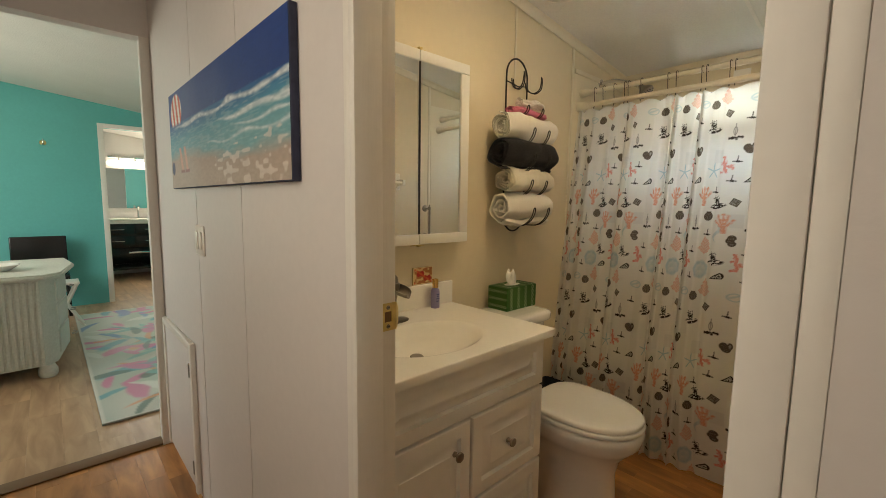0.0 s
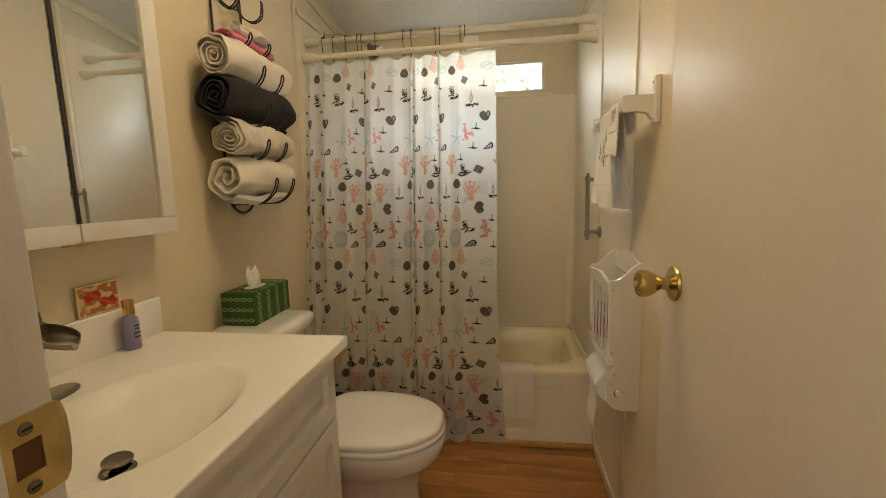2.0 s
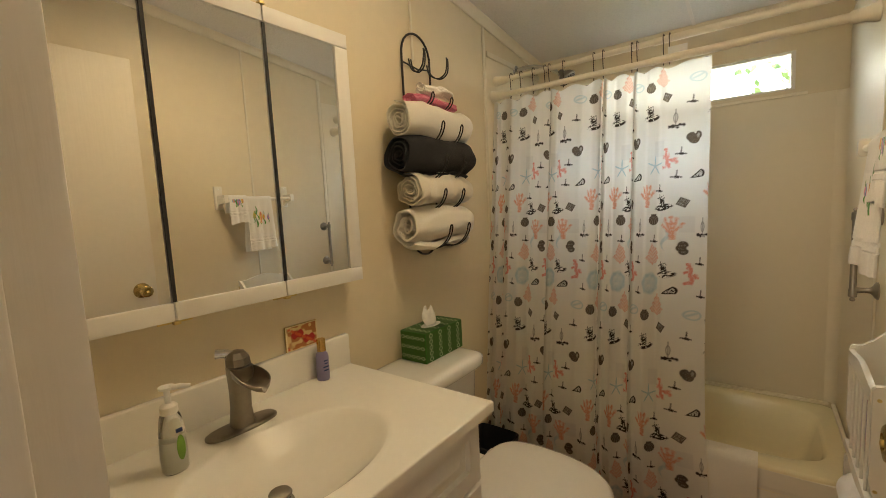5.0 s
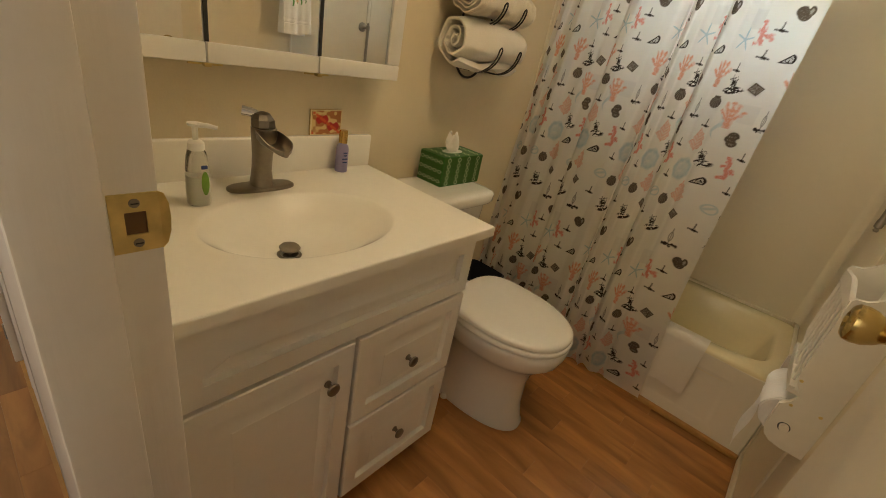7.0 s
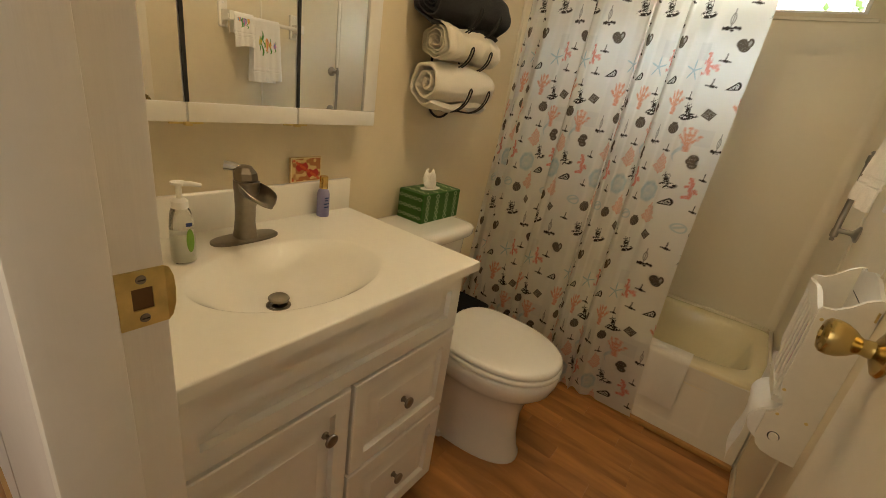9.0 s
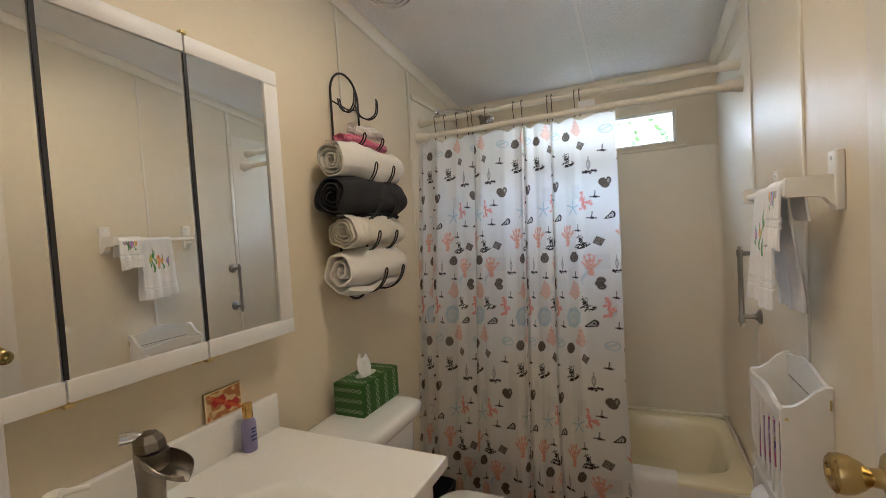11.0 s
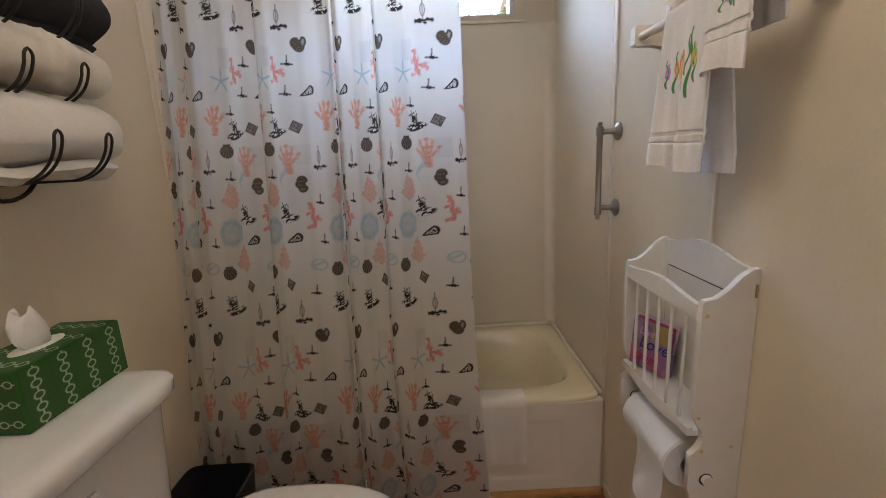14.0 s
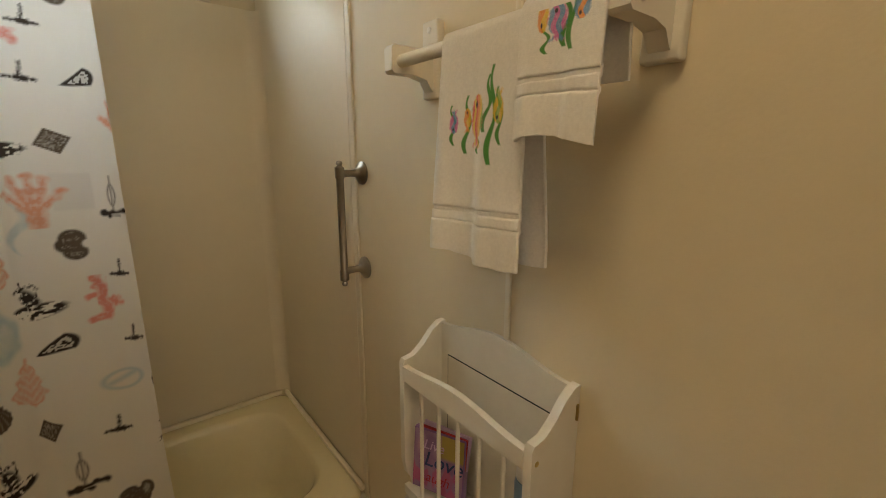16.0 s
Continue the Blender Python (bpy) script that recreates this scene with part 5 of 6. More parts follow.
def curtain_place(u, v):
    s = (1 - u) * CLOTH
    z = HEM + v * (HEAD - HEM)
    sway = s + 0.006 * np.sin(z * 2.3 + s * 4) * np.clip(s / 0.2, 0, 1)
    x = np.interp(sway, LINE, HANG_X)
    x = x + 0.036 * np.clip((0.80 - z) / 0.80, 0, 1) ** 1.6 * np.exp(-s / 0.5)
    loose = np.clip((s - 0.03) / 0.12, 0, 1)
    deep = np.interp(sway, LINE, DEPTH) * loose * (1.0 - 0.25 * v)
    fall = np.clip((z - 0.38) / (1.83 - 0.38), 0, 1)
    y = 2.240 + (2.428 - 2.240) * fall + np.clip(deep, -0.05, 0.034) + 0.003 * np.sin(z * 6 + s * 7) * (1 - fall) * loose
    z = z - 0.016 * (0.5 + 0.5 * np.sin(s * 47.0 + 1.0)) * np.clip((v - 0.94) / 0.06, 0, 1) * loose
    z = z + 0.016 * (1 - v) ** 3 * np.exp(-s / 0.3)
    return np.clip(x, 0.009, None), y, z


curtain = thing("shower_curtain", (0.48, 2.30, HEM), "white translucent shower curtain printed with shells, coral and boats", "shower curtain")
NU, NV = 780, 840
cloth = new("cloth", painted_sheet("cloth", CURTAIN, curtain_place, NU, NV, curtain_paint(NU, NV)))
cloth.matrix_world = Matrix.Translation(-ORIGIN[curtain.name])
cloth.parent = curtain
part("tag", box(0.772, 0.838, 2.412, 2.4128, 1.856, 1.886), PAPER, curtain, "white paper tag")
for x in (0.095, 0.147, 0.210, 0.268, 0.288, 0.355, 0.488, 0.527, 0.640, 0.660, 0.755, 0.776):
    zt = ROD_HIGH[1] + (ROD_HIGH[2] - ROD_HIGH[1]) * x / W
    y = ROD_HIGH[0]
    ring = [(x, y + 0.017 * math.sin(a), zt + 0.003 + 0.017 * math.cos(a)) for a in np.linspace(-2.3, 2.6, 14)]
    drop = [(x, y - 0.012, zt - 0.03), (x, y - 0.006, zt - 0.070), (x, y - 0.010, zt - 0.098), (x + 0.002, y - 0.016, zt - 0.092)]
    part("hook", tube(smooth_path(ring[::-1] + drop, 2), 0.0019, 7), HOOKSTEEL, curtain, "dark wire hook")

# folded bath mat over the tub edge
mat_rows = []
for y, z in ((2.2765, 0.140), (2.2765, DECK - 0.02), (2.279, DECK + 0.005), (2.288, DECK + 0.0105), (2.33, DECK + 0.0095), (2.344, DECK + 0.004), (2.346, DECK - 0.04), (2.352, DECK - 0.04), (2.352, DECK + 0.008), (2.336, DECK + 0.0165), (2.288, DECK + 0.0180), (2.272, DECK + 0.010), (2.2685, DECK - 0.015), (2.2675, 0.25), (2.2685, 0.140)):
    mat_rows.append((y, z))
bm = bmesh.new()
rings = []
for k in range(25):
    x = 0.80 + 0.280 * k / 24
    wob = 0.0015 * math.sin(k * 1.3)
    rings.append([Vector((x, y + (wob if z < 0.33 else 0), z + 0.003 * math.sin(k * 0.5) * (z < 0.2))) for y, z in mat_rows])
bath_mat = solid("bath_mat", loft(rings), TOWELWHITE, (0.94, 2.28, 0.13), "folded white bath mat hung over the tub edge", "bath mat", angle=60)

# rolled towels and their wire rack
def rolled(name, x, z, y0, y1, radius, turns, thick, mat, label, seed, droop=0.0, squash=1.0, ribs=0.0):
    rng2 = np.random.default_rng(seed)
    n = int(turns * 40)
    angle0 = rng2.uniform(0, 6.28)
    wob = np.convolve(rng2.normal(0, 0.10, n + 11), np.ones(11) / 11, "valid")
    sections = []
    m = 64 if ribs else 28
    for j in range(m):
        t = j / (m - 1)
        y = y0 + (y1 - y0) * t
        bulge = 1 + 0.05 * math.sin(t * 9 + seed) - 0.07 * (abs(2 * t - 1) ** 8)
        bulge *= 1 + ribs * math.sin(t * 52 + 2 * math.sin(t * 9)) + 0.035 * noise.noise((t * 6.0, seed, 2.0))
        cx, cz = x + 0.004 * math.sin(t * 5 + seed), z - droop * t * t + 0.004 * math.sin(t * 7 + seed * 2)
        edge = 0.35 + 0.65 * (1 - abs(2 * t - 1) ** 9)
        outer, inner = [], []
        for k in range(n + 1):
            f = k / n
            r = (0.010 + (radius - 0.010) * f) * bulge * (1 + wob[k] * (0.7 + 0.3 * math.sin(t * 4)))
            a = angle0 + 2 * math.pi * turns * f
            r *= 1 + 0.06 * math.sin(2 * a + seed + 0.9 * t) + 0.025 * math.sin(3 * a + seed * 2 - 1.4 * t) 
            c, s = math.cos(a), math.sin(a) * squash
            pull = 0.011 * f * noise.noise((math.cos(a) * 1.3 + seed, math.sin(a) * 1.3, t * 4.0)) + 0.003 * f * noise.noise((a * 1.7, seed, t * 11.0))
            outer.append(Vector((cx + (r + pull) * c, y + (0.004 * math.sin(k * 0.21 + seed) + 0.006 * (1 - f)) * (1 - 2 * t) * (abs(2 * t - 1) ** 4), cz + (r + pull) * s)))
            ri = max(r - thick * edge, 0.002)
            inner.append(Vector((cx + (ri + pull) * c, y + (0.004 * math.sin(k * 0.21 + seed) + 0.006 * (1 - f)) * (1 - 2 * t) * (abs(2 * t - 1) ** 4), cz + (ri + pull) * s)))
        sections.append(outer + inner[::-1])
    return solid(name, loft(sections), mat, (x, (y0 + y1) / 2, z - radius), label, "towel", "rolled towels in the wall rack", angle=70)


TRX = 0.095
rolled("rolled_towel", TRX, 1.624, 1.600, 1.970, 0.066, 4.2, 0.0092, TOWELWHITE, "white rolled bath towel in the wire rack", 3)
rolled("rolled_towel", TRX, 1.507, 1.595, 1.985, 0.074, 4.0, 0.0105, TOWELDARK, "charcoal rolled bath towel in the wire rack", 5)
rolled("rolled_towel", TRX, 1.388, 1.630, 1.960, 0.062, 4.0, 0.0090, TOWELCREAM, "cream ribbed rolled hand towel in the wire rack", 8, ribs=0.018)
rolled("rolled_towel", TRX, 1.261, 1.615, 1.965, 0.078, 2.7, 0.0190, TOWELWHITE, "thick fluffy white rolled towel in the wire rack", 11, droop=0.006)
rolled("washcloth", TRX - 0.005, 1.706, 1.670, 1.935, 0.028, 2.0, 0.007, TOWELPINK, "pink folded washcloth on the rolled towels", 15, squash=0.75)
rolled("washcloth", TRX, 1.746, 1.735, 1.910, 0.027, 1.8, 0.008, TOWELWHITE, "small white rolled washcloth on the stack", 17, squash=0.8)

wire = thing("towel_rack", (0.01, 1.78, 1.15), "black wrought wire towel rack fixed to the wall", "towel rack")
YA, YB = 1.735, 1.898
arch = [(0.012, YA, 1.225), (0.012, YA, 1.875)] + [(0.012, (YA + YB) / 2 - 0.0815 * math.cos(a), 1.888 + 0.085 * math.sin(a)) for a in np.linspace(0.15, math.pi - 0.15, 12)] + [(0.012, YB, 1.875), (0.012, YB, 1.225)]
part("frame", tube(arch, 0.0042, 8), BLACKWIRE, wire)
part("bottom_loop", tube([(0.012, (YA + YB) / 2 - 0.0815 * math.cos(a), 1.225 - 0.085 * math.sin(a)) for a in np.linspace(0, math.pi, 14)], 0.0042, 8), BLACKWIRE, wire)
part("crossbar", tube([(0.012, YA, 1.858), (0.020, (YA + YB) / 2, 1.843), (0.012, YB, 1.858)], 0.003, 8), BLACKWIRE, wire)
for y, dy in ((YA + 0.045, -0.012), (YB - 0.01, 0.02)):
    for s in (-0.006, 0.006):
        part("hook", tube(smooth_path([(0.012, y + s, 1.875), (0.022, y + s, 1.838), (0.055, y + s + dy * 0.6, 1.818), (0.085, y + s + dy, 1.835), (0.092, y + s * 0.6 + dy, 1.878), (0.088, y + dy, 1.891)], 4), 0.0028, 7), BLACKWIRE, wire)
for zc, rr in ((1.726, 0.030), (1.624, 0.066), (1.507, 0.074), (1.388, 0.062), (1.261, 0.078)):
    reach = rr * 1.10 + 0.004
    for y in (YA + 0.020, YB - 0.028):
        sweep = [(TRX + reach * math.cos(a), zc + reach * math.sin(a)) for a in np.linspace(-math.pi / 2, -0.12, 9)]
        there = [(0.012, y - 0.0075, zc - reach)] + [(px, y - 0.0075, pz) for px, pz in sweep]
        back = [(px, y + 0.0075, pz) for px, pz in sweep[::-1]] + [(0.012, y + 0.0075, zc - reach)]
        tip = [(sweep[-1][0] + 0.001, y, sweep[-1][1] + 0.008)]
        part("arm", tube(smooth_path(there + tip + back, 2), 0.0026, 7), BLACKWIRE, wire)

# embroidered hand towels on the bar
FISH = {"pink": (0.62, 0.12, 0.38), "yellow": (0.80, 0.52, 0.05), "green": (0.06, 0.26, 0.04), "red": (0.75, 0.10, 0.06), "lime": (0.32, 0.45, 0.06), "blue": (0.12, 0.28, 0.52), "orange": (0.80, 0.28, 0.04)}


def weeds(rgb, y, z, rows):
    for cy, z0, z1, lean, w in rows:
        t = np.clip((z - z0) / (z1 - z0), 0, 1)
        d = np.abs(y - cy - lean * t - 0.004 * np.sin(t * 9)) - 1.7 * w * (1 - 0.5 * t) * (0.75 + 0.5 * np.abs(np.sin(t * 7)))
        d = np.maximum(d, np.maximum(z0 - z, z - z1))
        rgb = blend(rgb, soft(d, 0.0015), FISH["green"])
    return rgb


def fish(rgb, y, z, cy, cz, ry, rz, colours, tail):
    """A striped stitched fish standing on end, its tail below or above by the sign of tail."""
    p, q = (y - cy) / ry, (z - cz) / rz
    stitch = value_noise(y * 900, z * 900, 7)
    body = np.abs(p) - np.sqrt(np.clip(1 - q * q, 0, 1)) * 0.95
    fin = np.maximum(np.abs(p) - 0.75 * np.clip((tail * q - 0.75) / 0.6, 0, 1), np.maximum(0.75 - tail * q, tail * q - 1.35))
    d = np.minimum(np.where(np.abs(q) < 1, body, 1), fin) + (stitch - 0.5) * 0.3
    mask = soft(d, 0.25)
    band = np.floor((p * 0.5 + 0.5) * len(colours) + 0.35 * np.sin(q * 4)).astype(int) % len(colours)
    for k, name in enumerate(colours):
        rgb = blend(rgb, mask * (band == k) * (0.75 + 0.25 * stitch), FISH[name])
    return blend(rgb, soft(np.hypot(p - 0.2, q + 0.55 * tail) - 0.16, 0.08), (0.05, 0.03, 0.05))


def towel_paint_a(y, z, front):
    rgb = np.tile(np.array((0.84, 0.81, 0.76)), (len(y), 1))
    f = rgb.copy()
    f = weeds(f, y, z, ((1.829, 1.285, 1.335, 0.003, 0.0014), (1.808, 1.275, 1.345, -0.004, 0.0018), (1.772, 1.30, 1.365, -0.008, 0.002), (1.762, 1.262, 1.375, -0.002, 0.002), (1.783, 1.275, 1.30, 0.002, 0.002), (1.748, 1.285, 1.35, 0.004, 0.0015)))
    f = fish(f, y, z, 1.829, 1.312, 0.008, 0.012, ("pink", "blue", "pink"), 1)
    f = fish(f, y, z, 1.806, 1.318, 0.006, 0.012, ("yellow", "orange"), -1)
    f = fish(f, y, z, 1.752, 1.325, 0.008, 0.016, ("yellow", "lime", "yellow"), 1)
    f = fish(f, y, z, 1.787, 1.319, 0.013, 0.026, ("lime", "yellow", "orange", "red", "yellow", "red"), -1)
    return np.where(front[:, None], f, rgb)


def towel_paint_b(y, z, front):
    rgb = np.tile(np.array((0.84, 0.81, 0.76)), (len(y), 1))
    f = rgb.copy()
    f = weeds(f, y, z, ((1.663, 1.376, 1.430, -0.002, 0.002), (1.654, 1.372, 1.455, 0.003, 0.0018), (1.684, 1.372, 1.40, 0.003, 0.0016)))
    f = fish(f, y, z, 1.690, 1.408, 0.007, 0.016, ("yellow", "orange"), 1)
    f = fish(f, y, z, 1.672, 1.402, 0.012, 0.014, ("pink", "blue", "pink", "blue"), -1)
    f = fish(f, y, z, 1.645, 1.408, 0.009, 0.012, ("blue", "orange", "blue"), 1)
    return np.where(front[:, None], f, rgb)


def draped(name, y0, y1, z_front, z_back, gap, paint, label, back_shift, seed):
    r = 0.0105 + gap
    front_len, turn, back_len = TBZ - z_front, math.pi * r, TBZ - z_back
    total = front_len + turn + back_len

    def place(u, v):
        d = v * total
        a = np.clip((d - front_len) / r, 0, math.pi)
        x = TBX - r * np.cos(a)
        z = np.where(d < front_len, z_front + d, np.where(d < front_len + turn, TBZ + r * np.sin(a), TBZ - (d - front_len - turn)))
        down = np.clip((TBZ - z) / 0.25, 0, 1)
        is_back = d > front_len + turn * 0.5
        y = y0 + (y1 - y0) * u + np.where(is_back, back_shift * np.clip((d - front_len - turn * 0.5) / 0.05, 0, 1), 0)
        wave = 0.007 * np.sin(u * 11 + seed) * down + 0.003 * np.sin(u * 23 + seed * 2) * down
        band = 0.0022 * ((np.abs(z - z_front - 0.062) < 0.004) | (np.abs(z - z_front - 0.045) < 0.002)) - 0.001 * (z < z_front + 0.045)
        x = x + np.where(is_back, np.clip(wave, -0.004, 0.01) + 0.022 * down, wave - 0.012 * down * (1 - 0.3 * np.sin(u * 5)) + band)
        z = z - 0.006 * np.sin(u * 4 + seed) * (d < 0.06) * (1 - d / 0.06)
        return x, y, z

    def colours(u, v):
        x, y, z = place(u, v)
        return paint(y, z, v * total < front_len)
    ob = new(name, painted_sheet(name, EMBROIDERED, place, 210, 460, colours))
    mod = ob.modifiers.new("thickness", "SOLIDIFY")
    mod.thickness, mod.offset = 0.005, 0
    return tagged(ob, label, "towel", "hand towels on the bar")


draped("hand_towel", 1.716, 1.860, 1.142, 1.132, 0.003, towel_paint_a, "white hand towel embroidered with fish, hung on the bar", 0.006, 1.0)
draped("hand_towel", 1.622, 1.720, 1.288, 1.345, 0.010, towel_paint_b, "short white towel embroidered with two fish, hung on the bar", 0.0, 2.2)

# hall: beach canvas, light switch, access panel
def beach_paint(u, v):
    n1 = value_noise(u * 14, v * 22, 1)
    n2 = value_noise(u * 60, v * 60, 2)
    shore = 0.30 - 0.10 * u + 0.03 * np.sin(u * 7)
    deep = np.array((0.012, 0.045, 0.20))
    rgb = np.tile(deep, (len(u), 1)) * (0.70 + 0.5 * v)[:, None]
    rgb = blend(rgb, soft(v - 0.668, 0.012), (0.02, 0.12, 0.30))
    rgb = blend(rgb, soft(v - 0.56 - 0.03 * n1, 0.14), (0.07, 0.27, 0.38))
    rgb = blend(rgb, soft(v - 0.44 - 0.04 * n1, 0.20), (0.16, 0.36, 0.40))
    ripple = value_noise(u * 30, v * 90, 4)
    rgb = blend(rgb, soft(0.62 - ripple + 3 * np.maximum(0, v - 0.58), 0.2) * 0.25, (0.40, 0.52, 0.54))
    for level, width, begin in ((0.628, 0.026, 0.02), (0.515, 0.030, 0.50), (0.43, 0.014, 0.62), (0.36, 0.010, 0.40)):
        crest = np.abs(v - level - 0.012 * np.sin(u * 21 + level * 30) - 0.02 * (n1 - 0.5)) - width * (0.35 + 0.8 * n1) * np.clip((u - begin) * 4, 0, 1)
        rgb = blend(rgb, soft(crest, 0.02) * (0.50 + 0.45 * n2) * np.clip((u - begin) * 8, 0, 1), (0.70, 0.74, 0.74))
    rgb = blend(rgb, soft(v - shore - 0.05 * n1, 0.10), (0.42, 0.33, 0.27))
    rgb = blend(rgb, soft(v - shore + 0.10, 0.12) * 0.7, (0.47, 0.38, 0.31))
    rgb = blend(rgb, soft(0.62 - value_noise(u * 40, v * 30, 6) + 4 * np.maximum(0, v - 0.26) + 3 * np.maximum(0, 0.58 - u), 0.1) * 0.7, (0.68, 0.62, 0.56))
    # striped umbrella on its pole and two empty deck chairs
    d = np.hypot((u - 0.10) / 0.075, (v - 0.78) / 0.19) - 1
    stripe = np.where(np.sin((u - 0.10) * 140 + (v - 0.78) * 12) > 0, 1.0, 0.0)
    rgb = blend(rgb, soft(np.maximum(d, (0.66 - v) * 3), 0.1) * (1 - stripe), (0.80, 0.74, 0.68))
    rgb = blend(rgb, soft(np.maximum(d, (0.66 - v) * 3), 0.1) * stripe, (0.62, 0.12, 0.07))
    for cx in (0.15, 0.21):
        d = np.maximum(np.abs(u - cx + (v - 0.27) * 0.12) - 0.013, np.abs(v - 0.29) - 0.12)
        rgb = blend(rgb, soft(d, 0.01), (0.62, 0.36, 0.28))
        rgb = blend(rgb, soft(np.maximum(np.abs(u - cx - 0.012) - 0.026, np.abs(v - 0.165) - 0.014), 0.012), (0.30, 0.14, 0.14))
    rgb = blend(rgb, soft(np.hypot((u - 0.03) / 0.022, (v - 0.21) / 0.07) - 1, 0.2), (0.05, 0.06, 0.14))
    return rgb * (0.93 + 0.14 * n2)[:, None]


PX0, PX1, PZ0, PZ1 = -0.715, 0.452, 1.320, 1.690
canvas = thing("beach_canvas", ((PX0 + PX1) / 2, HALL, PZ0), "stretched canvas print of a beach with surf and an umbrella", "wall art")
# stretcher is coloured near black, which paints in the shadow along its side
part("stretcher", box(PX0, PX1, HALL - 0.024, HALL - 0.005, PZ0, PZ1, 0.003), material("dark canvas edge and shadow", (0.03, 0.035, 0.07), 0.7, vary=0.3), canvas, "wrapped canvas edge, its shadow in the dark colour")
me = painted_sheet("print", PAINTED, lambda u, v: (PX0 + 0.003 + (PX1 - PX0 - 0.006) * u, np.full_like(u, HALL - 0.0252), PZ0 + 0.003 + (PZ1 - PZ0 - 0.006) * v), 320, 150, beach_paint)
ob = new("print", me)
ob.matrix_world = Matrix.Translation(-ORIGIN[canvas.name])
ob.parent = canvas

HF = HALL - 0.004
switch = thing("light_switch", (-0.41, HF, 1.07), "ivory double light switch plate on the hall wall", "light switch")
part("plate", box(-0.466, -0.352, HF - 0.006, HF, 1.072, 1.182, 0.003, 3), SWITCHIVORY, switch)
for x in (-0.434, -0.384):
    part("rocker", box(x - 0.016, x + 0.016, HF - 0.011, HF - 0.0062, 1.094, 1.160, 0.002), SWITCHIVORY, switch)

panel = thing("access_panel", (-0.86, HF, 0.03), "white framed access panel low on the hall wall", "access panel")
part("leaf", box(-1.105, -0.615, HF - 0.014, HF, 0.045, 0.655, 0.003), HALLWALL, panel)
part("frame", boxes((-0.612, -0.580, HF - 0.020, HF, 0.03, 0.69), (-1.14, -0.612, HF - 0.020, HF, 0.658, 0.69), (-1.14, -1.108, HF - 0.020, HF, 0.03, 0.658), bevel=0.004), TRIM, panel)
for z in (0.14, 0.57):
    part("hinge", box(-0.619, -0.608, HF - 0.024, HF - 0.0145, z - 0.03, z + 0.03, 0.002), STEEL, panel)
for x in (-0.448, 0.053):
    structure("trim_groove", box(x - 0.003, x + 0.003, HF - 0.0015, HF, 0.012, 2.5, 0.0005), HALLWALL, "thin wall panel joint strip", "trim")
structure("threshold", box(-1.27, -1.18, -0.47, 0.468, 0.0, 0.010, 0.004), SHADOWWOOD, "dark wooden threshold at the bedroom", "threshold")

# bedroom shell
structure("wall_bedroom_west", boxes((-5.34, -5.26, -2.2, 0.654, 0, 2.9), (-5.34, -5.26, 1.38, 3.1, 0, 2.6), (-5.34, -5.26, 0.654, 1.38, 2.12, 2.7)), TEAL, "turquoise bedroom wall with a doorway", "wall")
structure("wall_bedroom_east", boxes((-1.26, -1.18, -2.2, -0.55, 0, 2.9), (-1.26, -1.18, 0.606, 3.1, 0, 2.6)), HALLWALL, "plain bedroom wall", "wall")
structure("wall_bedroom_north", boxes((-7.7, -1.38, 3.1, 3.18, 0, 2.4)), TEAL, "turquoise bedroom wall", "wall")
structure("wall_bedroom_south", boxes((-5.34, -4.1, -2.28, -2.2, 0, 3.0), (-2.3, -1.18, -2.28, -2.2, 0, 3.0), (-4.1, -2.3, -2.28, -2.2, 0, 0.9), (-4.1, -2.3, -2.28, -2.2, 2.3, 3.0)), TEAL, "turquoise bedroom wall with a window", "wall")
structure("door_casing_bedroom", boxes((-5.26, -5.245, 0.60, 0.656, 0, 2.17), (-5.26, -5.245, 1.378, 1.43, 0, 2.17), (-5.26, -5.245, 0.656, 1.378, 2.118, 2.17), bevel=0.003), TRIM, "white casing round the far doorway", "trim")
structure("trim_bedroom_opening", boxes((-1.182, -1.172, 0.462, 0.503, 0, 2.04), bevel=0.002), TRIM, "white corner trim of the bedroom opening", "trim")
structure("wall_hall_east", boxes((2.98, 3.06, -0.55, 0.605, 0, 2.7)), HALLWALL, "plain hall end wall", "wall")
# second bathroom
structure("wall_ensuite", boxes((-7.75, -7.67, 0.0, 2.3, 0, 2.6), (-7.67, -5.34, -0.08, 0.0, 0, 2.7), (-7.67, -5.34, 2.3, 2.38, 0, 2.5)), HALLWALL, "pale wall of the second bathroom", "wall")

# wicker dresser
DZ = 0.745
dresser = thing("wicker_dresser", (-3.2, -0.35, 0.0), "pale green-white wicker dresser with a rounded top", "dresser", move=(0, 0.09, 0))
plan = [(-2.70, -0.95), (-2.70, -0.05), (-2.78, 0.02), (-3.30, 0.10), (-3.72, 0.06), (-3.80, -0.95)]
part("body", prism([(x * 1.0, y - 0.02) for x, y in plan], lambda a, b, c: Vector((a, b, 0.09 + c)), DZ - 0.13), WICKER, dresser)
grown = [(-2.66, -0.97), (-2.66, -0.03), (-2.76, 0.06), (-3.30, 0.145), (-3.75, 0.10), (-3.84, -0.97)]
bm = prism(grown, lambda a, b, c: Vector((a, b, DZ - 0.04 + c)), 0.04)
bmesh.ops.bevel(bm, geom=bm.edges[:], offset=0.012, segments=3, affect="EDGES")
part("top", bm, WICKER, dresser, "wicker top with a rolled edge")
for k in range(26):
    y = -0.93 + k * 0.034
    part("cane", tube([(-2.698, y, 0.10), (-2.698, y, DZ - 0.05)], 0.013, 6), WICKER, dresser)
